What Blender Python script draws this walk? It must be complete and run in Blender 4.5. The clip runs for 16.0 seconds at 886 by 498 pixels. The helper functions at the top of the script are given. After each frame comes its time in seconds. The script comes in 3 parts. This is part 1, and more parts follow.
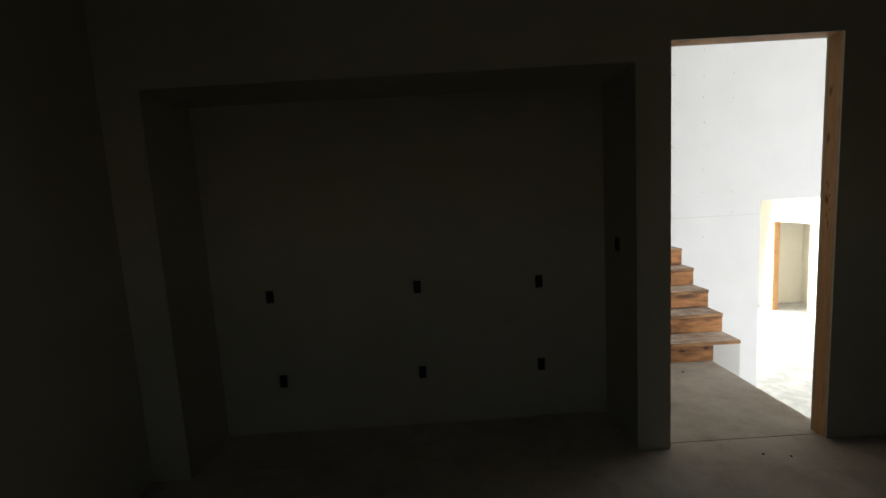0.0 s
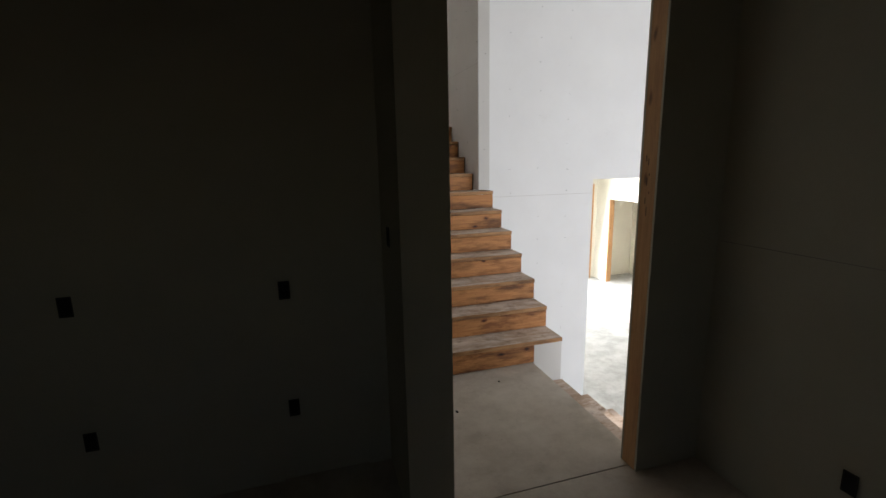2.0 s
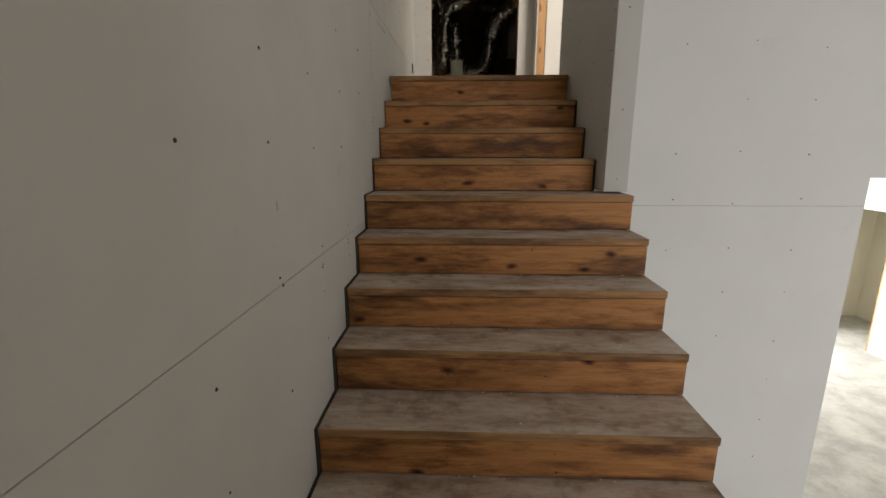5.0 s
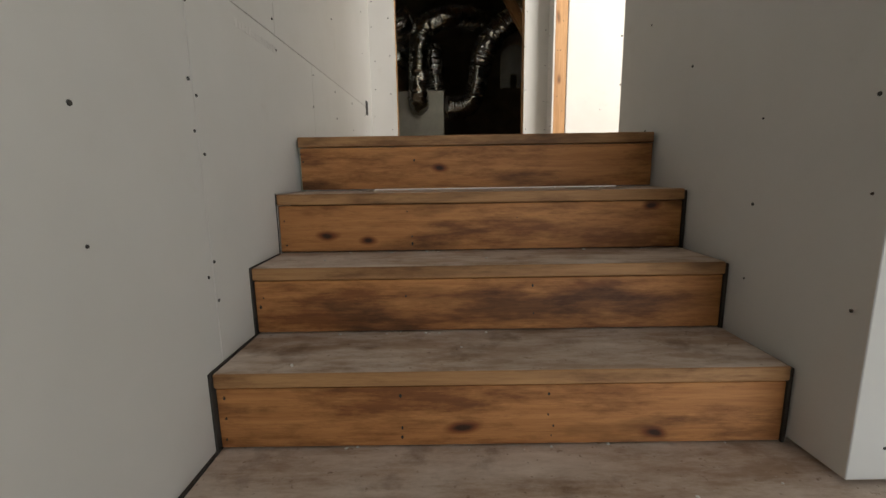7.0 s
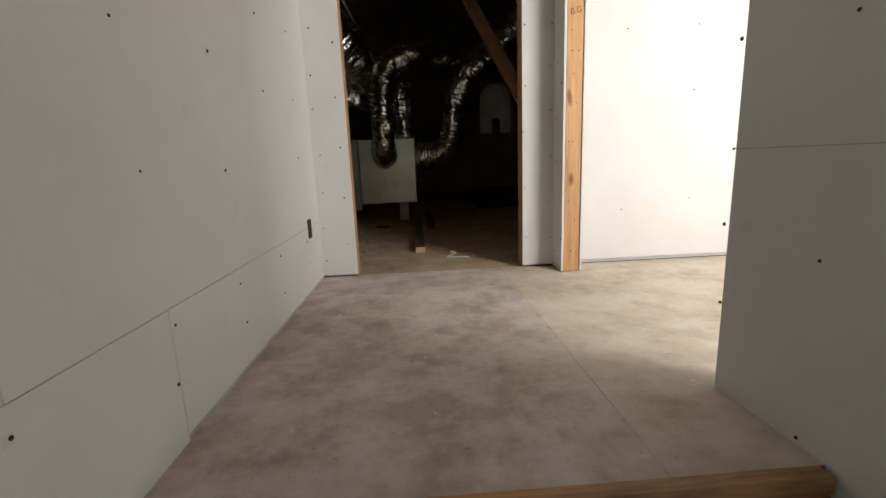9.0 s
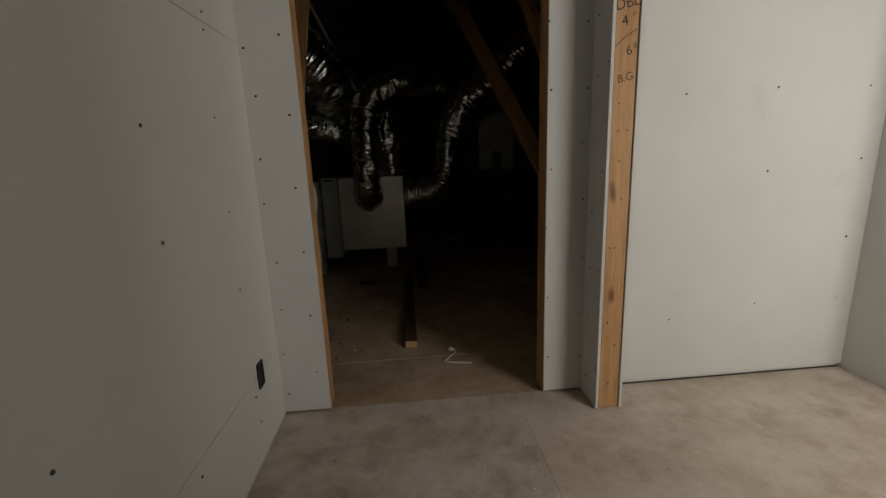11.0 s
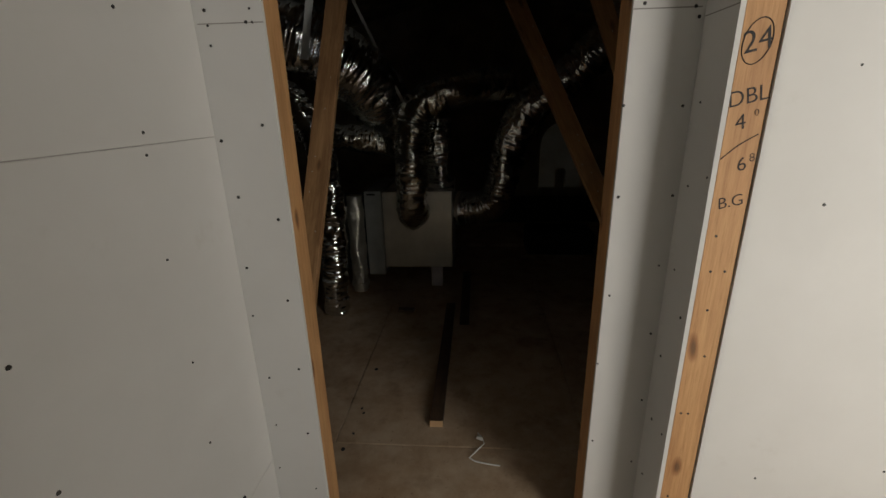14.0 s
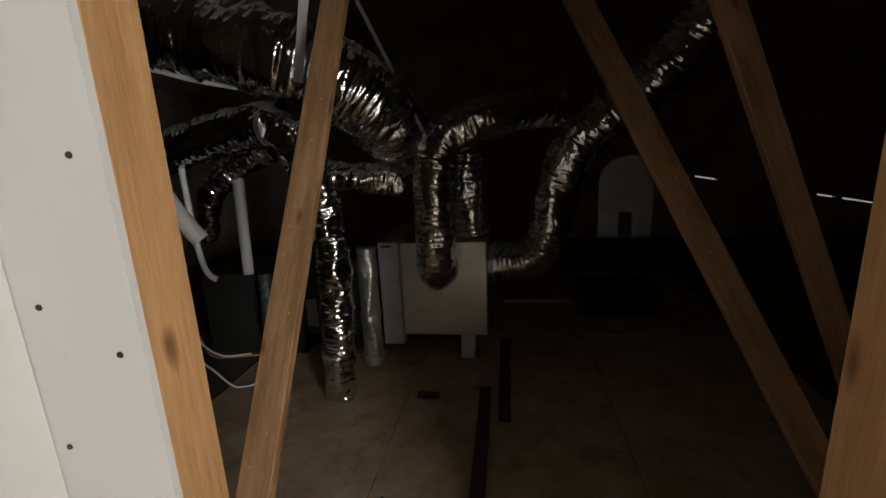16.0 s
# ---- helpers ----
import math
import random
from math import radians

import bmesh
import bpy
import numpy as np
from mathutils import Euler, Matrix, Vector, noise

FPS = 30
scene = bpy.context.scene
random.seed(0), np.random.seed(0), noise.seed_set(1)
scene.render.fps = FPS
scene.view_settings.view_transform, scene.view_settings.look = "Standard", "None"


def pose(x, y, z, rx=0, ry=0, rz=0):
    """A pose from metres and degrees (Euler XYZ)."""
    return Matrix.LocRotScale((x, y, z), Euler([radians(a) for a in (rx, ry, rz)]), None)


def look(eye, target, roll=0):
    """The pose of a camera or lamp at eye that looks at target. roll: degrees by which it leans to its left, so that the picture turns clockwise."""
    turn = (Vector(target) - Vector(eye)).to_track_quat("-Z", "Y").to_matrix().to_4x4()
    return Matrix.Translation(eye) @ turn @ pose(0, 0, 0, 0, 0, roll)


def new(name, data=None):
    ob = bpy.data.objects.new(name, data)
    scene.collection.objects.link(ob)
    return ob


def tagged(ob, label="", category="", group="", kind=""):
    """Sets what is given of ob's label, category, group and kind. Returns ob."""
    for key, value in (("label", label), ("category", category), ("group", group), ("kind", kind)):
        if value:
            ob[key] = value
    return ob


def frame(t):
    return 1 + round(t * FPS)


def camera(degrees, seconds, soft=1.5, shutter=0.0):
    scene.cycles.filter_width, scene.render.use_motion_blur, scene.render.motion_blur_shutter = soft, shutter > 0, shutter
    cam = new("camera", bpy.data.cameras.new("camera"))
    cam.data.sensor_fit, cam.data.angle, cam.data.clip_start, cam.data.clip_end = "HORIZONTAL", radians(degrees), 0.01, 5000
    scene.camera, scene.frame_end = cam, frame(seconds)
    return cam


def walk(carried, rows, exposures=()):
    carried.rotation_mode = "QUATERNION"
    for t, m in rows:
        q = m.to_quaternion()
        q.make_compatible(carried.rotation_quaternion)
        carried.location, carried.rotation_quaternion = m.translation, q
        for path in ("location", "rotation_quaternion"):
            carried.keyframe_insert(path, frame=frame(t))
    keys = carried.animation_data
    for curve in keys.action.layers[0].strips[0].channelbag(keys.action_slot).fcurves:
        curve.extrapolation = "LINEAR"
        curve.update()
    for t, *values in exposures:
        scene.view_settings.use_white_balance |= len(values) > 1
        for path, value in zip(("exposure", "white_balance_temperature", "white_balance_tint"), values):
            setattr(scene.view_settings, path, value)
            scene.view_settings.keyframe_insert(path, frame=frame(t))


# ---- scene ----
cam = camera(91.1, 16.0)
PATH = [
    (0, (0.783, -0.987, 1.756), (0.8, 0.999, 1.522), -3.4),
    (0.5, (0.963, -0.82, 1.756), (0.887, 1.165, 1.524), -0.7),
    (1, (1.115, -0.606, 1.764), (1.243, 1.377, 1.536), -1.3),
    (1.5, (1.376, -0.349, 1.718), (1.848, 1.573, 1.428), -2.3),
    (2, (1.699, -0.017, 1.699), (2.254, 1.865, 1.313), -1.1),
    (2.5, (1.96, 0.335, 1.689), (2.676, 2.175, 1.371), -0.6),
    (3, (2.228, 0.611, 1.686), (2.83, 2.491, 1.363), -1.2),
    (3.2, (2.333, 0.748, 1.713), (2.745, 2.674, 1.365), -1.8),
    (5.3, (2.752, 2.473, 1.621), (2.674, 4.421, 1.174), -0.1),
    (5.5, (2.772, 2.687, 1.619), (2.688, 4.64, 1.195), 0.1),
    (6, (2.734, 3.197, 1.639), (2.513, 5.152, 1.281), 1.1),
    (6.5, (2.715, 3.65, 1.806), (2.703, 5.615, 1.435), -0.2),
    (7, (2.727, 3.949, 2.037), (2.72, 5.918, 1.685), -0.9),
    (7.5, (2.738, 4.165, 2.232), (2.964, 6.102, 1.786), 0.7),
    (8, (2.762, 4.429, 2.433), (2.816, 6.399, 2.09), 0.4),
    (8.3, (2.746, 4.588, 2.556), (2.865, 6.561, 2.247), 0.4),
    (8.5, (2.779, 4.662, 2.605), (3.01, 6.616, 2.246), -1.3),
    (9, (2.739, 4.923, 2.783), (2.849, 6.881, 2.389), -2.3),
    (9.2, (2.719, 5.025, 2.835), (2.911, 6.976, 2.44), -1.5),
    (11.3, (2.789, 5.74, 3.379), (2.926, 7.679, 2.909), -2.6),
    (11.5, (2.814, 5.829, 3.467), (2.86, 7.761, 2.949), -3.7),
    (12, (2.831, 5.899, 3.541), (2.731, 7.823, 3.006), -0.5),
    (12.5, (2.803, 6.105, 3.664), (2.828, 8.002, 3.031), 2.4),
    (13, (2.891, 6.096, 3.744), (2.81, 7.988, 3.103), -1.3),
    (13.5, (2.935, 6.094, 3.734), (2.786, 7.993, 3.127), -1.4),
    (14, (2.946, 6.101, 3.721), (2.797, 7.994, 3.094), -1.3),
    (14.5, (2.958, 6.121, 3.706), (2.805, 8.011, 3.073), -1.1),
    (15, (2.906, 6.291, 3.719), (2.884, 8.242, 3.277), -0.8),
    (15.5, (2.848, 6.548, 3.719), (2.917, 8.498, 3.28), -0.4),
    (16, (2.892, 6.849, 3.668), (2.597, 8.773, 3.212), -2.6),
]
EXPOSURES = [
    (0, 0.4, 6550, 10), (0.6, 0.35, 6550, 10), (1.5, 0.1, 6500, 13), (3.2, -0.05, 6480, 14), (5.3, -0.62, 7150, 12), (6.2, -0.25, 7100, 12), (7, 0.0, 6650, 10), (8, -0.1, 6480, 10), (9, -0.2, 6480, 10),
    (11.3, -1.75, 6700, 9), (12, -1.15, 6700, 9), (13, -1.2, 6650, 9.5), (14.5, -1.2, 6650, 9.5), (15.3, -0.85, 6600, 10), (16, -0.08, 6450, 10)]
walk(cam, [(t, look(eye, target, roll)) for t, eye, target, roll in PATH], EXPOSURES)

# ---- world, sun, large lights ----
world = bpy.data.worlds.new("sky_world")
scene.world = world
world.use_nodes = True
wn = world.node_tree.nodes
sky = wn.new("ShaderNodeTexSky")
sky.sky_type, sky.sun_disc = "NISHITA", False
sky.sun_elevation, sky.sun_rotation = radians(43), radians(170)
wn["Background"].inputs[1].default_value = 0.12
world.node_tree.links.new(sky.outputs[0], wn["Background"].inputs[0])


def lamp(name, kind, m, energy, color=(1, 1, 1), size=(1, 1), angle=0.5):
    data = bpy.data.lights.new(name, kind)
    data.energy, data.color = energy, color
    if kind == "AREA":
        data.shape, data.size, data.size_y = "RECTANGLE", size[0], size[1]
    if kind == "SUN":
        data.angle = radians(angle)
    ob = new(name, data)
    ob.matrix_world = m
    return ob


lamp("sun", "SUN", look((7.2, -7.4, 9.1), (5.2, 4.4, -1.97)), 3.0, (1, 0.95, 0.88))
# daylight in the tall south windows of the lower hall
lamp("window_light_hall", "AREA", look((6.9, -1.9, 1.6), (6.4, 4, 0.4)), 195, (0.89, 0.945, 1.0), (5.0, 4.6))
# daylight in the patio opening of the far room
lamp("window_light_patio", "AREA", look((8.2, 11.4, -0.4), (8.0, 6, -1.2)), 520, (0.93, 0.97, 1.0), (2.0, 2.6))
# added fill lamp for the upper side room, whose real light source is unseen
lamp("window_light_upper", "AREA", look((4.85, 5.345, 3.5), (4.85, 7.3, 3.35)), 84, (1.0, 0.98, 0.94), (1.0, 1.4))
# daylight in the small rear window of the dark room
lamp("window_light_rear", "AREA", look((0.9, -4.35, 1.9), (1.8, 1.7, 1.0)), 0.16, (1.0, 0.95, 0.78), (0.9, 0.9))


# ---- materials ----
def material(name, rough=0.6, metal=0.0):
    mat = bpy.data.materials.new(name)
    mat.use_nodes = True
    n = mat.node_tree.nodes
    b = n["Principled BSDF"]
    b.inputs["Roughness"].default_value, b.inputs["Metallic"].default_value = rough, metal
    return mat, n, mat.node_tree.links, b


def coords(n, l, scale=(1, 1, 1), rnd=False):
    tc, mp = n.new("ShaderNodeTexCoord"), n.new("ShaderNodeMapping")
    mp.inputs["Scale"].default_value = scale
    l.new(tc.outputs["Object"], mp.inputs[0])
    if rnd:
        oi, mul = n.new("ShaderNodeObjectInfo"), n.new("ShaderNodeVectorMath")
        mul.operation = "SCALE"
        mul.inputs[0].default_value = (37.0, 19.0, 53.0)
        l.new(oi.outputs["Random"], mul.inputs["Scale"])
        l.new(mul.outputs[0], mp.inputs["Location"])
    return mp.outputs[0]


def noise_tex(n, l, vec, scale, detail=6, rough=0.6):
    t = n.new("ShaderNodeTexNoise")
    t.inputs["Scale"].default_value, t.inputs["Detail"].default_value, t.inputs["Roughness"].default_value = scale, detail, rough
    l.new(vec, t.inputs["Vector"])
    return t.outputs[0]


def ramp(n, l, fac, *stops):
    r = n.new("ShaderNodeValToRGB")
    el = r.color_ramp.elements
    while len(el) < len(stops):
        el.new(0.5)
    for e, (p, c) in zip(el, stops):
        e.position, e.color = p, (*c, 1)
    l.new(fac, r.inputs[0])
    return r.outputs[0]


def mix(n, l, fac, a, b, mode="MIX"):
    m = n.new("ShaderNodeMix")
    m.data_type, m.blend_type = "RGBA", mode
    for sock, v in ((m.inputs[0], fac), (m.inputs[6], a), (m.inputs[7], b)):
        if isinstance(v, (int, float)):
            sock.default_value = v
        elif isinstance(v, tuple):
            sock.default_value = (*v, 1)
        else:
            l.new(v, sock)
    return m.outputs[2]


def bump(n, l, height, b, strength=0.2, dist=0.01):
    bn = n.new("ShaderNodeBump")
    bn.inputs["Strength"].default_value, bn.inputs["Distance"].default_value = strength, dist
    l.new(height, bn.inputs["Height"])
    l.new(bn.outputs[0], b.inputs["Normal"])


def drywall(name, a, c, smudge=0.5):
    mat, n, l, b = material(name, 0.85)
    v = coords(n, l)
    base = ramp(n, l, noise_tex(n, l, v, 1.6, 5), (0.3, a), (0.7, c))
    sm = ramp(n, l, noise_tex(n, l, v, 3.7, 8, 0.7), (0.62, (1, 1, 1)), (0.80, (0.78, 0.74, 0.68)))
    l.new(mix(n, l, smudge, base, sm, "MULTIPLY"), b.inputs["Base Color"])
    bump(n, l, noise_tex(n, l, v, 420, 3), b, 0.06, 0.002)
    return mat


def timber(name, dark, light, grain=(1.2, 22, 22), knots=0.8, stain=0.5, rough=0.65):
    """Softwood with its grain along x of the coordinates, scattered knots and grey-brown stains."""
    mat, n, l, b = material(name, rough)
    v = coords(n, l, (1, 1, 1), True)
    g = coords(n, l, grain, True)
    base = ramp(n, l, noise_tex(n, l, g, 2.2, 8, 0.65), (0.25, dark), (0.75, light))
    fine = ramp(n, l, noise_tex(n, l, g, 9.0, 6, 0.7), (0.30, (0.60, 0.50, 0.42)), (0.52, (1, 1, 1)))
    base = mix(n, l, 0.5, base, fine, "MULTIPLY")
    sep, com, add = n.new("ShaderNodeSeparateXYZ"), n.new("ShaderNodeCombineXYZ"), n.new("ShaderNodeMath")
    l.new(coords(n, l, (2.0, 2.0, 4.2) if grain[0] < 4 else (5.0, 5.0, 1.9), True), sep.inputs[0])
    l.new(sep.outputs[0], add.inputs[0]), l.new(sep.outputs[1], add.inputs[1])
    l.new(add.outputs[0], com.inputs[0]), l.new(sep.outputs[2], com.inputs[1])
    vo = n.new("ShaderNodeTexVoronoi")
    vo.voronoi_dimensions = "2D"
    vo.inputs["Scale"].default_value = 1.0
    warp, far = n.new("ShaderNodeVectorMath"), n.new("ShaderNodeTexNoise")
    warp.operation = "MULTIPLY_ADD"
    far.inputs["Scale"].default_value = 5.0
    l.new(v, far.inputs["Vector"]), l.new(far.outputs["Color"], warp.inputs[0]), l.new(com.outputs[0], warp.inputs[2])
    warp.inputs[1].default_value = (0.16, 0.16, 0)
    l.new(warp.outputs[0], vo.inputs["Vector"])
    kn = ramp(n, l, vo.outputs["Distance"], (0.022, (0.05, 0.026, 0.016)), (0.045, (0.42, 0.27, 0.19)), (0.085, (1, 1, 1)))
    base = mix(n, l, knots, base, kn, "MULTIPLY")
    sv = coords(n, l, (0.9, 4.5, 4.5) if grain[0] < 4 else (4.5, 4.5, 0.9), True)
    st2 = ramp(n, l, noise_tex(n, l, sv, 2.0, 6, 0.6), (0.49, (1, 1, 1)), (0.64, (0.25, 0.21, 0.175)))
    base = mix(n, l, stain, base, st2, "MULTIPLY")
    lv = coords(n, l, (1.6, 7.5, 7.5) if grain[0] < 4 else (7.5, 7.5, 1.6), True)
    st = ramp(n, l, noise_tex(n, l, lv, 1.5, 10, 0.72), (0.48, (1, 1, 1)), (0.62, (0.40, 0.32, 0.26)))
    base = mix(n, l, stain, base, st, "MULTIPLY")
    l.new(base, b.inputs["Base Color"])
    bump(n, l, noise_tex(n, l, g, 9.0, 5), b, 0.25, 0.004)
    return mat


def dusty(name, a, c, dust, amount=0.7, scale=1.0, rough=0.9, fleck=0.35, stretch=(1, 1, 1), dirt=0.5):
    """A trodden sheet floor: stained base, pale plaster dust and small flecks."""
    mat, n, l, b = material(name, rough)
    v = coords(n, l)
    s = coords(n, l, stretch)
    base = ramp(n, l, noise_tex(n, l, s, 2.3 * scale, 8, 0.62), (0.3, a), (0.68, c))
    streak = ramp(n, l, noise_tex(n, l, s, 11.0 * scale, 8, 0.7), (0.34, (0.66, 0.60, 0.54)), (0.60, (1, 1, 1)))
    base = mix(n, l, dirt, base, streak, "MULTIPLY")
    d = ramp(n, l, noise_tex(n, l, s, 4.6 * scale, 10, 0.72), (0.42, (0, 0, 0)), (0.66, (1, 1, 1)))
    base = mix(n, l, mix(n, l, 1.0, d, (amount,) * 3, "MULTIPLY"), base, dust)
    vo = n.new("ShaderNodeTexVoronoi")
    vo.inputs["Scale"].default_value = 42 * scale
    l.new(v, vo.inputs["Vector"])
    fl = ramp(n, l, vo.outputs["Distance"], (0.06, (1, 1, 1)), (0.13, (0, 0, 0)))
    base = mix(n, l, mix(n, l, 1.0, fl, (fleck,) * 3, "MULTIPLY"), base, (0.62, 0.58, 0.52))
    dk = ramp(n, l, noise_tex(n, l, v, 7.0 * scale, 6, 0.6), (0.30, (0.48, 0.42, 0.37)), (0.46, (1, 1, 1)))
    base = mix(n, l, dirt, base, dk, "MULTIPLY")
    sp = ramp(n, l, noise_tex(n, l, v, 55 * scale, 3, 0.5), (0.66, (1, 1, 1)), (0.74, (0.45, 0.38, 0.32)))
    base = mix(n, l, dirt, base, sp, "MULTIPLY")
    l.new(base, b.inputs["Base Color"])
    bump(n, l, noise_tex(n, l, v, 60, 5), b, 0.15, 0.004)
    return mat


def plain(name, color, rough=0.6, metal=0.0, var=0.2, scale=6.0):
    mat, n, l, b = material(name, rough, metal)
    v = coords(n, l)
    lo = tuple(x * (1 - var) for x in color)
    hi = tuple(min(1, x * (1 + var)) for x in color)
    l.new(ramp(n, l, noise_tex(n, l, v, scale, 6), (0.3, lo), (0.7, hi)), b.inputs["Base Color"])
    bump(n, l, noise_tex(n, l, v, scale * 12, 4), b, 0.1, 0.003)
    return mat


def foil(name, color, rough, dust=0.8):
    """Creased metal foil with grey-green dust settled on what faces up."""
    mat, n, l, b = material(name, rough, 1.0)
    v = coords(n, l)
    shine = ramp(n, l, noise_tex(n, l, v, 9, 6), (0.3, tuple(x * 0.6 for x in color)), (0.7, color))
    geo, sep = n.new("ShaderNodeNewGeometry"), n.new("ShaderNodeSeparateXYZ")
    l.new(geo.outputs["True Normal"], sep.inputs[0])
    lay = n.new("ShaderNodeMath")
    lay.operation = "MULTIPLY_ADD"
    l.new(noise_tex(n, l, v, 14, 6), lay.inputs[0])
    lay.inputs[1].default_value = 0.5
    l.new(sep.outputs[2], lay.inputs[2])
    fac = ramp(n, l, lay.outputs[0], (0.80, (0, 0, 0)), (1.0, (dust, dust, dust)))
    l.new(mix(n, l, fac, shine, (0.20, 0.21, 0.175)), b.inputs["Base Color"])
    l.new(mix(n, l, fac, (1, 1, 1), (0, 0, 0)), b.inputs["Metallic"])
    l.new(mix(n, l, fac, (rough,) * 3, (0.8,) * 3), b.inputs["Roughness"])
    bump(n, l, noise_tex(n, l, v, 30, 2, 0.5), b, 0.45, 0.012)
    return mat


M_WALL = drywall("drywall_paper", (0.59, 0.577, 0.548), (0.645, 0.632, 0.606))
# olive drywall with the room's deep shade partly put into a darker colour
M_ROOM = drywall("drywall_room_shaded", (0.42, 0.405, 0.32), (0.48, 0.46, 0.37))
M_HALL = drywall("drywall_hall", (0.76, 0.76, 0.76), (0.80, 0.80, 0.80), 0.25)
M_FAR = drywall("drywall_far_room", (0.74, 0.71, 0.61), (0.80, 0.77, 0.67), 0.3)
M_EDGE = plain("gypsum_edge", (0.74, 0.73, 0.70), 0.9)
M_RISER = timber("riser_pine", (0.38, 0.148, 0.045), (0.61, 0.285, 0.095), knots=0.97, stain=0.9)
M_NOSE = timber("tread_edge_pine", (0.32, 0.158, 0.064), (0.52, 0.285, 0.12), knots=0.3, stain=0.75)
M_STUD = timber("stud_fir", (0.42, 0.21, 0.085), (0.62, 0.36, 0.16), (22, 22, 1.2), 0.7, 0.15)
M_TRUSS = timber("truss_fir", (0.36, 0.185, 0.078), (0.56, 0.33, 0.155), (22, 22, 1.2), 0.6, 0.4)
M_BOARD = timber("dark_board", (0.05, 0.03, 0.018), (0.10, 0.06, 0.035), (22, 1.2, 22), 0.3, 0.3)
M_CUT = plain("cut_end_grain", (0.50, 0.32, 0.17), 0.8)
M_TREAD = dusty("tread_dusty", (0.42, 0.295, 0.205), (0.55, 0.43, 0.335), (0.74, 0.645, 0.56), 0.85, 1.3, stretch=(0.5, 1.6, 1), dirt=0.75)
M_FLOOR = dusty("upper_floor_dusty", (0.40, 0.325, 0.26), (0.50, 0.425, 0.36), (0.63, 0.565, 0.505), 0.8, 0.9, fleck=0.12, dirt=0.45)
# landing floor again, with the side-room light put into a paler colour
M_FLOOR2 = dusty("upper_floor_lit", (0.44, 0.35, 0.27), (0.55, 0.47, 0.38), (0.64, 0.57, 0.49), 0.7, 0.9, fleck=0.08, dirt=0.35)
M_CONC = dusty("concrete_entry", (0.45, 0.39, 0.32), (0.55, 0.49, 0.41), (0.63, 0.575, 0.495), 0.6, 0.7, fleck=0.06, dirt=0.25)
M_LOWER = dusty("concrete_hall", (0.36, 0.36, 0.35), (0.46, 0.46, 0.45), (0.60, 0.60, 0.58), 0.7, 0.45, fleck=0.05, dirt=0.25)
M_PLY = dusty("attic_plywood", (0.36, 0.25, 0.155), (0.48, 0.355, 0.235), (0.54, 0.45, 0.34), 0.4, 0.9, fleck=0.10, dirt=0.6)
M_ROOF = plain("roof_deck", (0.42, 0.37, 0.28), 0.9, 0, 0.3, 3)
M_BLACK = plain("black_felt", (0.02, 0.02, 0.02), 0.95)
M_BACK = plain("gap_paper", (0.42, 0.40, 0.375), 0.9)
M_SCREW = plain("screw_black", (0.03, 0.028, 0.025), 0.5, 0.3)
M_INK = plain("ink_black", (0.02, 0.016, 0.014), 0.7)
M_FAINT = plain("faint_stamp", (0.60, 0.585, 0.56), 0.9)
M_FOIL = foil("foil_sleeve", (0.90, 0.90, 0.88), 0.06)
M_FOILD = foil("foil_sleeve_dull", (0.72, 0.71, 0.64), 0.10)
M_GALV = plain("galvanised_sheet", (0.66, 0.64, 0.56), 0.36, 0.85, 0.15, 4)
# near-black colour for the shade in the gaps beside the treads
M_GAPDARK = plain("gap_shade", (0.05, 0.042, 0.035), 0.9)
M_GREY = plain("grey_strap", (0.42, 0.42, 0.38), 0.6)
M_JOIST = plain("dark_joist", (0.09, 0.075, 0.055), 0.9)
M_GAP = plain("open_joint", (0.30, 0.285, 0.262), 0.9)
M_CAB = plain("grey_cabinet_paint", (0.34, 0.355, 0.335), 0.45)
M_CASE = plain("green_black_enamel", (0.06, 0.08, 0.07), 0.45)
M_PVC = plain("white_pvc", (0.72, 0.72, 0.68), 0.4, 0, 0.05)
M_BROWN = plain("brown_steel_bead", (0.30, 0.33, 0.27), 0.6, 0.5)
M_PAPER = plain("pale_label", (0.55, 0.50, 0.50), 0.8)
M_WIRE = plain("orange_wire", (0.5, 0.20, 0.06), 0.6)
M_GROUND = plain("outdoor_soil", (0.30, 0.25, 0.18), 0.95, 0, 0.3, 0.8)


# ---- mesh helpers ----
def add_box(bm, x0, x1, y0, y1, z0, z1, bev=0.0):
    r = bmesh.ops.create_cube(bm, size=1.0)
    vs = r["verts"]
    for v in vs:
        v.co = Vector((x0 + (v.co.x + 0.5) * (x1 - x0), y0 + (v.co.y + 0.5) * (y1 - y0), z0 + (v.co.z + 0.5) * (z1 - z0)))
    if bev:
        es = list({e for v in vs for e in v.link_edges})
        bmesh.ops.bevel(bm, geom=es, offset=bev, segments=1, affect="EDGES")
    return bm


def boxes(*bb, bev=0.0):
    bm = bmesh.new()
    for b in bb:
        add_box(bm, *b, bev=bev)
    return bm


def link_mesh(name, bm, mats, smooth=False):
    me = bpy.data.meshes.new(name)
    bm.to_mesh(me)
    bm.free()
    for m in (mats if isinstance(mats, (list, tuple)) else [mats]):
        me.materials.append(m)
    if smooth:
        me.shade_smooth()
    return new(name, me)


def part(name, bm, mat, parent, label="", smooth=False):
    ob = link_mesh(name, bm, mat, smooth)
    ob.parent = parent
    if label:
        tagged(ob, label)
    return ob


def thing(name, label, category, place=(0, 0, 0), group="", kind=""):
    ob = new(name)
    ob.empty_display_size = 0.1
    ob.location = place
    return tagged(ob, label, category, group, kind)


def local(ob, bm):
    bmesh.ops.translate(bm, verts=bm.verts, vec=-Vector(ob.location))
    return bm


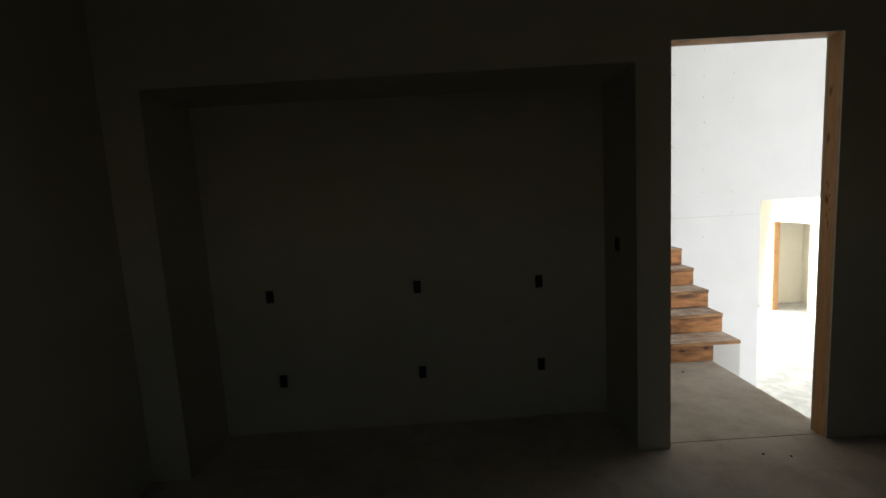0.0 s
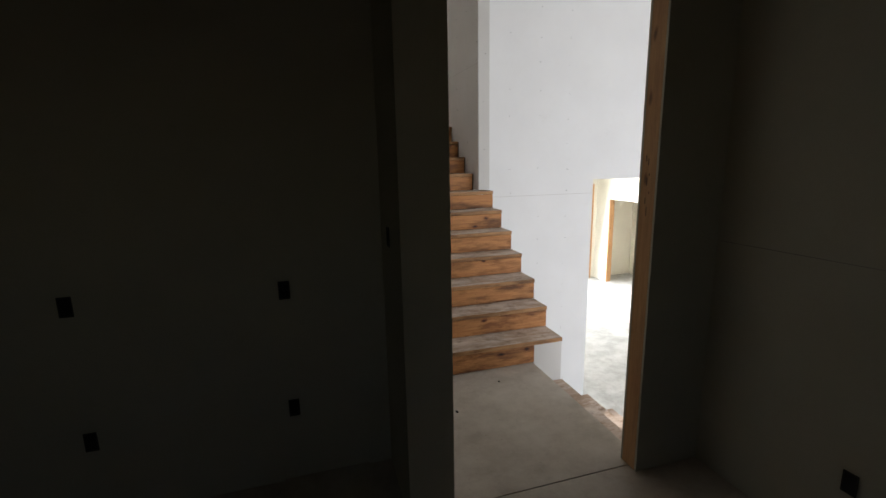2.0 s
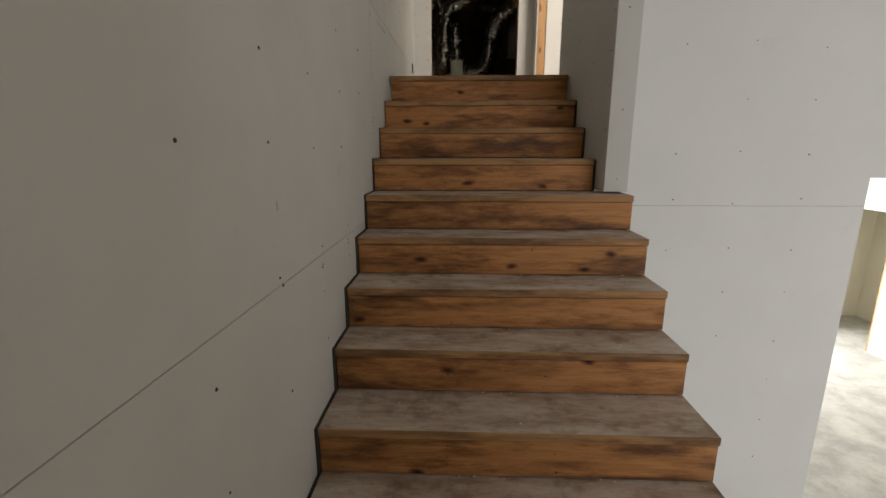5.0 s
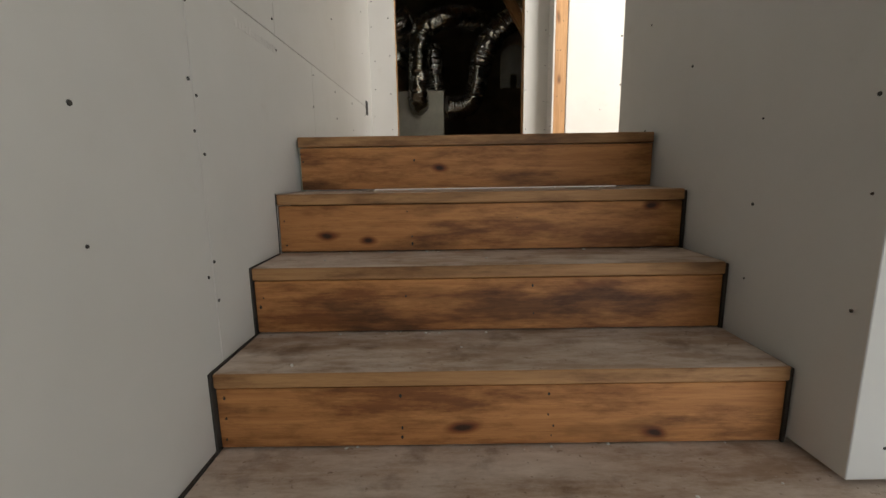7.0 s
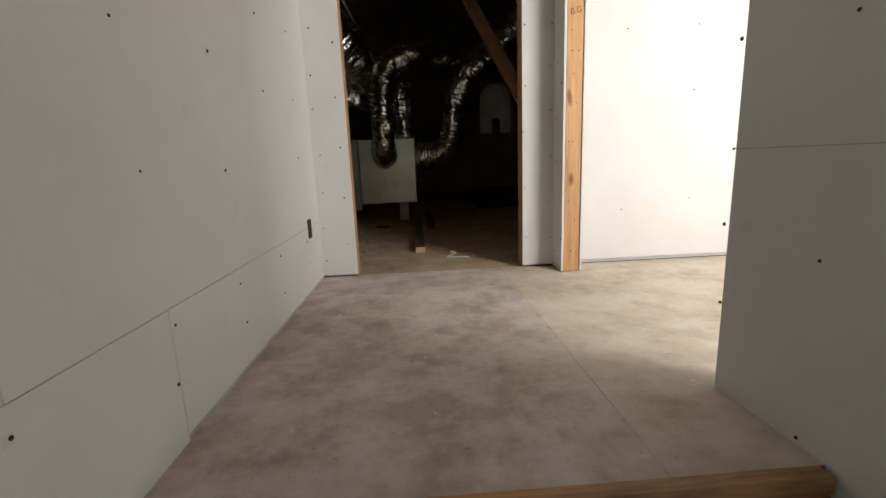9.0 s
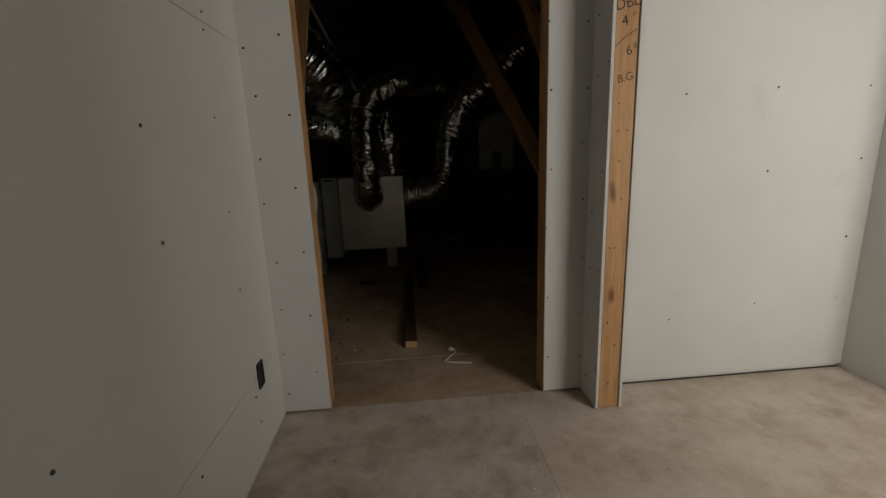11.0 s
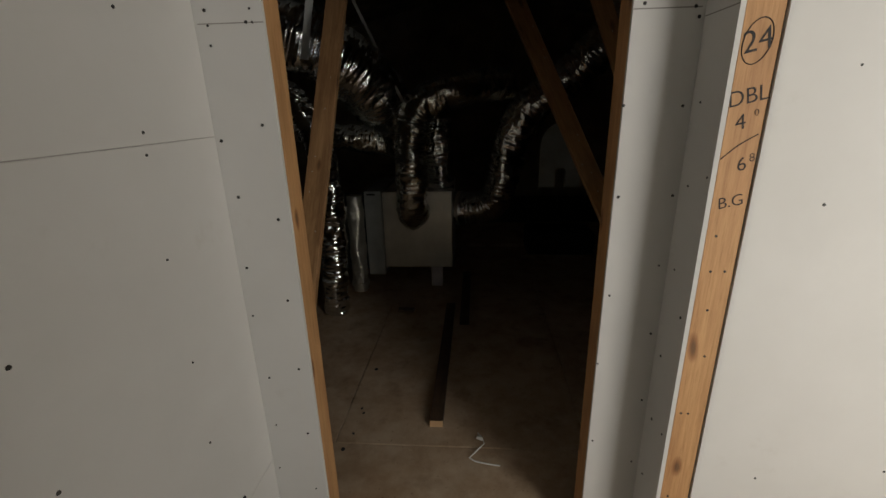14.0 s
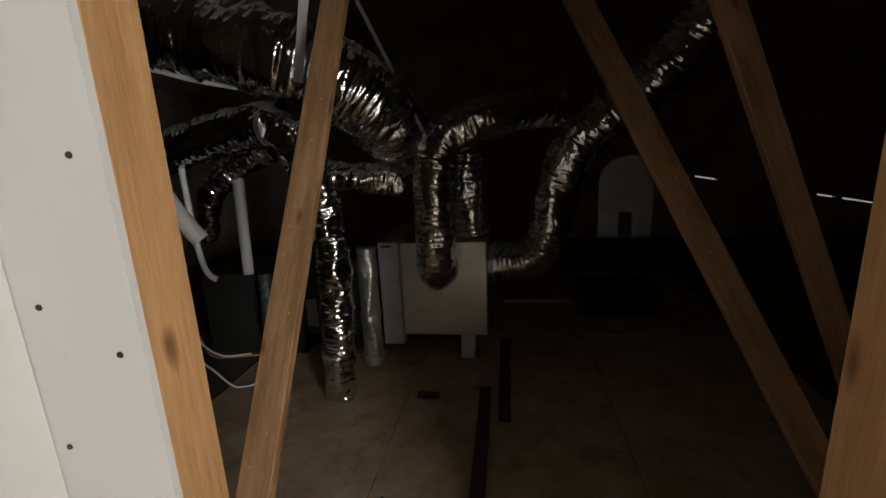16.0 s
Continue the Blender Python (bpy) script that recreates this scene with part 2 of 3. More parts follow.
def structure(name, bm, mat, label, category="wall"):
    return tagged(link_mesh(name, bm, mat), label, category, kind="structure")


def piece(name, mesh, parent, m):
    ob = new(name, mesh)
    ob.parent = parent
    ob.matrix_local = m
    return ob


def sweep(points, radius, ripple=0.0045, pitch=0.034, crush=0.02, sides=26, step=0.008, seed=0, ends=True):
    """A flexible sleeve along a smooth line through the points, with spiral ribs and crushed patches."""
    ps = [Vector(p) for p in points]
    ps = [ps[0] * 2 - ps[1]] + ps + [ps[-1] * 2 - ps[-2]]
    line = []
    for i in range(1, len(ps) - 2):
        a, b, c, d = ps[i - 1:i + 3]
        count = max(2, int((c - b).length / step))
        for k in range(count):
            t = k / count
            line.append(0.5 * (2 * b + (c - a) * t + (2 * a - 5 * b + 4 * c - d) * t * t + (3 * b - a - 3 * c + d) * t ** 3))
    line.append(ps[-2])
    bm = bmesh.new()
    rings, up, dist = [], Vector((0.13, 0.31, 0.94)), 0.0
    for i, p in enumerate(line):
        tan = (line[min(i + 1, len(line) - 1)] - line[max(i - 1, 0)]).normalized()
        side = tan.cross(up).normalized()
        up = side.cross(tan).normalized()
        if i:
            dist += (p - line[i - 1]).length
        ring = []
        for k in range(sides):
            a = 2 * math.pi * k / sides
            rib = 0.35 * math.sin(2 * math.pi * dist / pitch + a) + 1.5 * noise.noise(Vector((dist * 46 + seed * 5 + 0.5 * math.sin(a), math.cos(a) * 0.9, math.sin(a) * 0.9)))
            rr = radius + ripple * rib + crush * (noise.noise(Vector((dist * 9 + seed * 7, math.cos(a) * 1.6, math.sin(a) * 1.6))) + 0.55 * noise.noise(Vector((dist * 34 + seed * 3, math.cos(a) * 4.2, math.sin(a) * 4.2))))
            ring.append(bm.verts.new(p + (side * math.cos(a) + up * math.sin(a)) * rr))
        rings.append(ring)
    for r0, r1 in zip(rings, rings[1:]):
        for k in range(sides):
            bm.faces.new((r0[k], r0[(k + 1) % sides], r1[(k + 1) % sides], r1[k]))
    if ends:
        bm.faces.new(rings[0])
        bm.faces.new(rings[-1][::-1])
    bmesh.ops.recalc_face_normals(bm, faces=bm.faces)
    return bm


def pipe(points, radius, sides=14):
    return sweep(points, radius, 0, 1, 0, sides, 0.05)


def beam(p, q, width, depth, bev=0.003):
    """A plank from p to q; width across x, depth along y."""
    p, q = Vector(p), Vector(q)
    bm = boxes((-width / 2, width / 2, -depth / 2, depth / 2, 0, (q - p).length), bev=bev)
    z = (q - p).normalized()
    x = Vector((1, 0, 0)) - z * z.x
    x.normalize()
    y = z.cross(x)
    m = Matrix((x, y, z)).transposed().to_4x4()
    m.translation = p
    return bm, m


def disc_mesh(name, radius, thick, mat, sides=8):
    bm = bmesh.new()
    bmesh.ops.create_cone(bm, cap_ends=True, segments=sides, radius1=radius, radius2=radius * 0.8, depth=thick)
    me = bpy.data.meshes.new(name)
    bm.to_mesh(me)
    bm.free()
    me.materials.append(mat)
    return me


SCREW = disc_mesh("screw", 0.0045, 0.003, M_SCREW)
rng = random.Random(4)


def screws(wall, plane, fixed, spots, missing=0.12):
    """Screw heads on a wall; plane 'x+' faces +x, and so on; spots are (along, z)."""
    turn = {"x+": (0, 90, 0), "x-": (0, -90, 0), "y-": (90, 0, 0)}[plane]
    for a, z in spots:
        if rng.random() < missing:
            continue
        a, z = a + rng.uniform(-0.012, 0.012), z + rng.uniform(-0.03, 0.03)
        s = rng.uniform(0.75, 1.25)
        m = pose(*((left_x(a) + 0.0005 if fixed is None else fixed, a, z) if plane[0] == "x" else (a, fixed, z)), *turn) @ Matrix.Diagonal((s, s, 1, 1))
        piece("screw", SCREW, wall, m)


def grid(a0, a1, da, z0, z1, dz):
    out = []
    a = a0
    while a <= a1:
        z = z0
        while z <= z1:
            out.append((a, z))
            z += dz
        a += da
    return out


def lettering(name, text, size, m, parent, mat, shear=0.15):
    cu = bpy.data.curves.new(name, "FONT")
    cu.body, cu.size, cu.extrude, cu.shear = text, size, 0.0004, shear
    cu.offset = -0.0004
    cu.align_x, cu.align_y = "CENTER", "CENTER"
    tmp = bpy.data.objects.new(name, cu)
    me = bpy.data.meshes.new_from_object(tmp)
    bpy.data.objects.remove(tmp)
    me.materials.clear()
    me.materials.append(mat)
    ob = new(name, me)
    ob.parent = parent
    ob.matrix_local = m
    return ob


# ---- measures of the place ----
R, NOSE1 = 0.197, 3.110                       # rise, first nosing
XL, XR, XO = 2.190, 3.508, 3.688              # stair: left wall, upper right wall, open right end
ZU, ZD = 11 * R, -10 * R                      # upper floor, lower hall floor
YD0, YD1 = 1.725, 1.850                       # wall of the doorway
DX0, DX1, DH = 2.248, 3.302, 2.612            # doorway
YW = 5.06                                     # tall hall wall
YB = 7.340                                    # wall with the attic door
AX0, AX1, AH = 2.388, 3.334, ZU + 2.08        # attic doorway
TOP = 5.10                                    # ceiling over stair and landing
SK = 0.013                                    # thickness of a gypsum sheet


XS = 2.177                                    # left ends of the treads


def left_x(y):
    """The left wall runs slightly askew."""
    return 2.166 + 0.0113 * max(0.0, y - 4.5)


NOSES = (3.105, 3.377, 3.618, 3.895, 4.138, 4.393, 4.641, 4.898, 5.152, 5.380, 5.598, 5.85)


def nose_y(k):
    return NOSES[k - 1]


def depth_of(k):
    return NOSES[k] - NOSES[k - 1]


# ---- dark room ----
structure("floor_dark_room", boxes((-1.2, 3.80, -4.5, 1.784, -0.25, 0.0)), M_CONC, "bare dusty concrete floor of the dark room", "floor")
structure("floor_entry", boxes((2.0, 3.41, 1.792, NOSE1 + 0.03, -0.25, -0.001), (-1.2, 2.0, 1.788, 2.48, -0.25, -0.0005)), M_CONC, "bare dusty concrete floor of the entry", "floor")
NX0, NX1, NY, NZ = -0.95, 2.030, 2.255, 2.50
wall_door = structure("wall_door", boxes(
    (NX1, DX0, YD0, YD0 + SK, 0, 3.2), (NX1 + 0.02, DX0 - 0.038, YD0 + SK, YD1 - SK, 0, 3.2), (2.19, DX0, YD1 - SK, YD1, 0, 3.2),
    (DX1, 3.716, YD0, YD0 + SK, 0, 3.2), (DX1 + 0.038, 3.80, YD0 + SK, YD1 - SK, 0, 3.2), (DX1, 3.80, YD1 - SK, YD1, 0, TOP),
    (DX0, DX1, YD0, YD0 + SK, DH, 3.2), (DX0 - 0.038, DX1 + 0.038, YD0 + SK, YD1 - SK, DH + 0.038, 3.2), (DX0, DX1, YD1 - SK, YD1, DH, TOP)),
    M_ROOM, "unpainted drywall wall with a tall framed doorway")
for nm, b in (("jamb_stud", (DX0 - 0.038, DX0, YD0 + SK, YD1 - SK, 0, DH)), ("jamb_stud", (DX1, DX1 + 0.038, YD0 + SK, YD1 - SK, 0, DH)),
              ("head_stud", (DX0 - 0.038, DX1 + 0.038, YD0 + SK, YD1 - SK, DH, DH + 0.038))):
    part(nm, boxes(b, bev=0.002), M_STUD, wall_door, "bare reddish fir stud lining the doorway")
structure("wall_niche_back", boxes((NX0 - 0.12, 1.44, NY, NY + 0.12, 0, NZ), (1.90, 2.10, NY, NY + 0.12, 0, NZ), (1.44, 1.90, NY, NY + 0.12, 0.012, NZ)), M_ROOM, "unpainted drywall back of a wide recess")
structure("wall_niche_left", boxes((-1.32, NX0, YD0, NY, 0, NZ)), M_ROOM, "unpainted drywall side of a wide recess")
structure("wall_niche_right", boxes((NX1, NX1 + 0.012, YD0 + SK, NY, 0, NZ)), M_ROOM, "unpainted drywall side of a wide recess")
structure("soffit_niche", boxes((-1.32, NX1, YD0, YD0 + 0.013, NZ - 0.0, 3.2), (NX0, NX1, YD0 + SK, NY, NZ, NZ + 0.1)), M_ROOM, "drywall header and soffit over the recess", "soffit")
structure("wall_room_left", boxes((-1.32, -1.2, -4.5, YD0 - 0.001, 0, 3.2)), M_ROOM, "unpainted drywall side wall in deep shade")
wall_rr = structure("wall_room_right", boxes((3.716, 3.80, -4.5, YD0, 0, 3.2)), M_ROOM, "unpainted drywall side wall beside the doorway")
part("sheet_joint", boxes((3.7155, 3.716, -2.0, YD0 - 0.02, 1.275, 1.279)), M_GAP, wall_rr)
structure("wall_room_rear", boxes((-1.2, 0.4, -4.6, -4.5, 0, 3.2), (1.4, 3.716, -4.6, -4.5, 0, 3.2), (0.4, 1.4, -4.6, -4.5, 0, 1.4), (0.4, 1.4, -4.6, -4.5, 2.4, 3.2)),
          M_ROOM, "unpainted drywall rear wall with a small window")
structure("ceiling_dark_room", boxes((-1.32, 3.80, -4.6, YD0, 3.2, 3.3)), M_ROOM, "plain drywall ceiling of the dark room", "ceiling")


def outlet(wall_y=None, x=0, z=0, wall_x=None, y=0):
    """An open blue-black switch box cut into the drywall: rim and dark inside."""
    t = thing("outlet_box", "empty dark plastic outlet box set in drywall", "outlet box", (x, wall_y, z) if wall_x is None else (wall_x, y, z), "outlet boxes")
    w, h, d = 0.027, 0.047, 0.006
    bm = boxes((-w, w, -d, 0.004, h - 0.004, h), (-w, w, -d, 0.004, -h, -h + 0.004), (-w, -w + 0.004, -d, 0.004, -h, h), (w - 0.004, w, -d, 0.004, -h, h))
    rim = part("rim", bm, M_SCREW, t)
    back = part("back", boxes((-w, w, -0.002, 0.0035, -h, h)), M_BLACK, t)
    if wall_x is not None:
        t.rotation_euler = (0, 0, radians(-90))
    return t


for ox, oz in ((-0.517, 1.087), (0.598, 1.098), (1.523, 1.083), (-0.48, 0.42), (0.598, 0.424), (1.521, 0.430)):
    outlet(NY, ox, oz)
outlet(wall_x=3.716, y=1.006, z=0.385)
outlet(wall_x=NX1, y=2.02, z=1.36)

# ---- entry: stair, its walls ----
stair = thing("staircase", "rough straight staircase of stained pine risers and dusty plank treads", "staircase", (2.9, 3.1, 0))
for k in range(1, 12):
    y, z = nose_y(k), k * R
    xe = XO if k <= 7 else XR - 0.005 + 0.045 * (5.945 - nose_y(k + 1)) / 1.19
    xs = XS if k < 11 else 2.194
    if k < 11:
        bm = boxes((xs, xe, y, y + depth_of(k) + 0.030, z - 0.036, z), bev=0.003)
        ob = part("tread", local(stair, bm), [M_TREAD, M_NOSE], stair, "dusty grey-brown plank tread")
        for p in ob.data.polygons:
            if p.normal.y < -0.5 or p.normal.x > 0.5:
                p.material_index = 1
    xr = 3.42 if k == 1 else xe - 0.004
    zt = z - 0.039
    if k == 11:
        part("nosing", local(stair, boxes((xs - 0.004, xr + 0.002, y - 0.004, y + 0.036, z - 0.036, z + 0.001), bev=0.003)), M_NOSE, stair, "stained board edge at the top step")
    bm = boxes((xs + 0.003, xr, y + (0.005 if k < 11 else 0.0), y + 0.034, z - R + 0.005, zt), bev=0.0015)
    part("riser", local(stair, bm), M_RISER, stair, "stained orange-brown pine riser board with knots and nail holes")
# black blocks added under the treads so the gaps below the risers read dark
for k in range(1, 11):
    bm = boxes((XL + 0.02, (XO if k < 7 else XR) - 0.02, nose_y(k) + 0.036, nose_y(k) + depth_of(k) + 0.034, ZD if k < 2 else 0.002, k * R - 0.037))
    part("carriage", local(stair, bm), M_BLACK, stair, "added black block under a tread that keeps the riser gap dark")
bm = boxes((3.422, XO - 0.002, NOSE1 + 0.004, NOSE1 + 0.017, -0.9, R - 0.037), *[(XO - 0.016, XO - 0.002, nose_y(k) + 0.012, nose_y(k) + depth_of(k), ZD, k * R - 0.037) for k in range(1, 8)])
part("side_cladding", local(stair, bm), M_WALL, stair, "raw drywall cladding on the open side of the stair")
# dark strips paint the shaded gap between tread ends and walls
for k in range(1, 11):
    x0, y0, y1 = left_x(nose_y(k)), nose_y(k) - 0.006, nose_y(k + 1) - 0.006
    part("stringer", local(stair, boxes((x0 - 0.004, XS - 0.001, y0, y1, (k - 1) * R - 0.02, k * R + 0.003))), M_GAPDARK, stair, "dark strip put in for the shaded gap beside the wall")
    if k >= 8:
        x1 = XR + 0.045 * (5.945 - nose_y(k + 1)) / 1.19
        part("stringer", local(stair, boxes((x1 - 0.0045, x1 + 0.004, y0 + 0.01, y1 + 0.01, (k - 1) * R - 0.02, k * R - 0.006))), M_GAPDARK, stair, "dark strip put in for the shaded gap beside the wall")
NAIL = disc_mesh("nail", 0.004, 0.002, M_SCREW, 6)
for k in range(2, 12):
    y, z = nose_y(k), k * R
    for fx in (0.018, 0.33, 0.605):
        for dz in (0.062, 0.088, 0.115, 0.145, 0.17):
            if rng.random() < 0.5:
                xx = XS + fx * 2 * 0.754 + rng.uniform(-0.008, 0.008) if k <= 7 else XS + fx * 2 * 0.66 + rng.uniform(-0.008, 0.008)
                s = rng.uniform(0.45, 1.05)
                piece("nail", NAIL, stair, pose(xx - 2.9, y + (0.0045 if k < 11 else -0.0005) - 3.1, z - dz, 90, 0, 0) @ Matrix.Diagonal((s, s * rng.uniform(0.8, 1.8), 1, 1)))

low = thing("lower_stair", "rough plank steps descending from the entry to the hall", "staircase", (3.41, 2.5, 0))
for k in range(1, 10):
    x = 3.41 + (k - 1) * 0.275
    part("tread", local(low, boxes((x, x + 0.29, YD1 + 0.01, NOSE1 - 0.002, -k * R - 0.036, -k * R), bev=0.003)), M_TREAD, low)
    part("riser", local(low, boxes((x + 0.262, x + 0.28, YD1 + 0.02, NOSE1 - 0.02, -(k + 1) * R, -k * R - 0.036))), M_RISER, low)

def lean_wall(bm):
    """Set what is drawn on the plane XL onto the slightly skewed left wall."""
    bmesh.ops.bisect_plane(bm, geom=bm.verts[:] + bm.edges[:] + bm.faces[:], plane_co=(0, 4.5, 0), plane_no=(0, 1, 0))
    for v in bm.verts:
        v.co.x += left_x(v.co.y) - XL
    return bm


wall_left = structure("wall_stair_left", lean_wall(boxes((XL - 0.12, XL - 0.003, YD1 - 0.01, YB, -0.2, TOP))), M_BACK, "drywall-clad left wall of the stair and landing")


def sheet(wall, y0, y1, z0, z1, x=XL, label=""):
    g = 0.0011
    return part("drywall_sheet", lean_wall(boxes((x - SK, x, y0 + g, y1 - g, z0 + g, z1 - g), bev=0.001)), M_WALL, wall, label)


for a in ((YD1 - 0.01, 4.965, 0.02, 1.224), (YD1 - 0.01, 4.965, 1.224, 2.487), (4.965, 5.872, 1.268, 2.487), (5.872, YB, ZU + 0.012, 2.487),
          (4.965, 5.487, 2.487, 3.65), (5.487, YB, 2.487, 3.65), (YD1 - 0.01, 4.965, 2.487, 3.65), (YD1 - 0.01, 5.4, 3.65, TOP), (5.4, YB, 3.65, TOP)):
    sheet(wall_left, *a)
screws(wall_left, "x+", None, grid(2.62, 4.7, 0.400, 1.63, 3.5, 0.27) + grid(3.03, 4.3, 0.412, 0.60, 1.1, 0.245), 0.15)
screws(wall_left, "x+", None, [(3.44 + 0.405 * i, z) for i in range(3) for z in (1.18, 1.205, 1.26)], 0.15)
screws(wall_left, "x+", None, [(y, z) for y in (5.85, 6.25, 6.65, 7.06) for z in (2.81, 3.08, 3.35, 3.632, 3.676, 3.95, 4.22)] + [(y, z) for y in (6.25, 6.65, 7.06) for z in (2.30, 2.45)], 0.1)
screws(wall_left, "x+", None, [(4.955, 1.55 + 0.12 * i) for i in range(9)] + [(4.977, 1.6 + 0.12 * i) for i in range(9)] + [(5.475, 2.6 + 0.2 * i) for i in range(5)], 0.35)
screws(wall_left, "x+", None, [(5.865, 2.30), (5.885, 2.42), (5.48, 2.51), (5.49, 2.46)], 0)
part("scuff", lean_wall(boxes((XL, XL + 0.0006, 3.450, 3.457, 1.452, 1.482))), M_BACK, wall_left, "short brown scuff on the drywall")
outlet(wall_x=left_x(7.115), y=7.117, z=2.48).rotation_euler = (0, 0, radians(90))
for i in range(14):
    part("stamp", lean_wall(boxes((XL, XL + 0.0006, 5.20 + i * 0.021, 5.214 + i * 0.021, 2.428 + 0.002 * (i % 3), 2.452 - 0.003 * (i % 2)))), M_FAINT, wall_left, "faint grey printed mark")

# right wall of the upper flight, which ends on the seventh tread
bm = boxes((XR, XO, 4.755, 5.945, 7 * R + 0.012, TOP), bev=0.002)
for v in bm.verts:
    if v.co.x < XR + 0.01 and v.co.y < 5:
        v.co.x += 0.045
wall_right = structure("wall_stair_right", bm, M_WALL, "unpainted drywall right wall of the upper flight")
bm = boxes((XR - 0.0006, XR, 4.757, 5.944, 2.784, 2.7862))
for v in bm.verts:
    v.co.x += 0.045 * (5.945 - v.co.y) / 1.19
part("sheet_joint", bm, M_BACK, wall_right)
for wy in (4.80, 5.09, 5.42, 5.70, 5.95):
    screws(wall_right, "x-", XR - 0.0005 + 0.045 * (5.945 - wy) / 1.19, [(wy, 1.75 + 0.21 * i) for i in range(11)], 0.25)
screws(wall_right, "y-", 4.7545, [(3.62, 1.47), (3.62, 1.86), (3.61, 2.4), (3.63, 2.9)], 0)

# ---- tall hall and far room ----
structure("floor_hall", boxes((3.3, 12.5, -2.2, 12.5, ZD - 0.2, ZD)), M_LOWER, "pale dusty concrete floor of the lower hall", "floor")
HX, HZ = 5.315, 1.452
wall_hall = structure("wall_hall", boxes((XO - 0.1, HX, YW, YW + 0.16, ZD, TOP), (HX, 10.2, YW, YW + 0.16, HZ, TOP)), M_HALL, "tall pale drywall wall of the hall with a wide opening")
part("tape_joint", boxes((XO, HX - 0.01, YW - 0.0008, YW, 1.270, 1.275)), M_FAINT, wall_hall)
screws(wall_hall, "y-", YW - 0.0005, grid(4.09, 5.2, 0.406, -0.6, 3.6, 0.316), 0.15)
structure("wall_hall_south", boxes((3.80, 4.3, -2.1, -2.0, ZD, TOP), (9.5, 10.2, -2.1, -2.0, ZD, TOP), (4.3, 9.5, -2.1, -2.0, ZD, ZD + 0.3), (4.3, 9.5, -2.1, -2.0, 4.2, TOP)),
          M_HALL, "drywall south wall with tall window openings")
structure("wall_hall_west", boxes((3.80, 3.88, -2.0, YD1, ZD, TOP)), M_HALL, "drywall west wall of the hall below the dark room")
structure("wall_entry_base", boxes((3.30, 3.40, YD1 + 0.01, NOSE1, ZD, -0.25)), M_WALL, "drywall wall below the entry floor edge")
wall_far = structure("wall_far_east", boxes((10.15, 10.3, -2.1, 9.78, ZD, TOP), (10.15, 10.3, 11.0, 11.75, ZD, TOP), (10.15, 10.3, 9.78, 11.0, 0.56, TOP)), M_FAR, "warm white drywall wall with a plain doorway")
for b in ((10.145, 10.30, 10.96, 11.0, ZD, 0.56), (10.155, 10.30, 9.78, 9.82, ZD, 0.56)):
    part("jamb_stud", boxes(b), M_STUD, wall_far, "bare fir stud in the doorway")
structure("wall_closet", boxes((11.5, 11.6, 9.0, 12, ZD, 1.5), (10.3, 11.6, 9.0, 9.1, ZD, 1.5), (10.3, 11.6, 11.6, 11.7, ZD, 1.5)), M_FAR, "drywall walls of a small room beyond")
structure("ceiling_closet", boxes((10.3, 11.6, 9.0, 11.7, 1.5, 1.6)), M_FAR, "drywall ceiling of a small room", "ceiling")
structure("wall_far_north", boxes((3.3, 6.4, 11.6, 11.75, ZD, 1.6), (6.4, 10.0, 11.6, 11.75, 1.0, 1.6), (10.0, 10.15, 11.6, 11.75, ZD, 1.6)), M_FAR, "warm white drywall wall with a wide patio opening")
tagged(link_mesh("patio_post", boxes((9.93, 10.0, 11.55, 11.6, ZD, 1.0), bev=0.003), M_STUD), "bare fir post beside the patio opening", "post")
structure("ceiling_far_room", boxes((XO, 10.3, YW + 0.16, 11.75, 1.6, 1.7)), M_FAR, "plain drywall ceiling of the far room", "ceiling")
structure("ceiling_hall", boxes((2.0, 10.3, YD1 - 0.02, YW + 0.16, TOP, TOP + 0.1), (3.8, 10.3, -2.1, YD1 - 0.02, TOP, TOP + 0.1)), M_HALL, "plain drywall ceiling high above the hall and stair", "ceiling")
structure("wall_far_west", boxes((3.3, 3.4, YW + 0.16, 11.6, ZD, 1.6)), M_FAR, "drywall west wall of the far room")
structure("ground", boxes((-300, 300, -300, 300, ZD - 0.5, ZD - 0.3)), M_GROUND, "bare soil around the house", "ground")

# ---- landing ----
floor_landing = structure("floor_landing", boxes((XL - 0.02, 3.205, nose_y(11) + 0.036, YB + 0.02, ZU - 0.06, ZU - 0.002)), M_FLOOR, "stained dusty sheet floor of the landing", "floor")
# beyond x 3.2 the paler colour paints in the patch of side light
part("plywood_sheet", boxes((3.2062, 7.0, nose_y(11) + 0.036, YB + 0.02, ZU - 0.06, ZU - 0.002)), M_FLOOR2, floor_landing, "plywood floor sheet with side light painted in as a paler tone")
wall_back = structure("wall_attic_door", boxes(
    (2.185, AX0, YB, YB + SK, ZU + 0.012, TOP), (AX1, 3.525, YB, YB + SK, ZU + 0.012, TOP), (3.61, 4.80, YB + 0.012, YB + 0.012 + SK, ZU + 0.02, TOP), (AX0, AX1, YB, YB + SK, AH, TOP),
    (1.9, AX0 - 0.038, YB + 0.03, YB + 0.11, ZU, TOP), (AX1 + 0.038, 7.0, YB + 0.03, YB + 0.11, ZU, TOP), (AX0 - 0.038, AX1 + 0.038, YB + SK, YB + 0.11, AH + 0.038, TOP)), M_WALL,
    "unpainted drywall wall with the framed attic doorway")
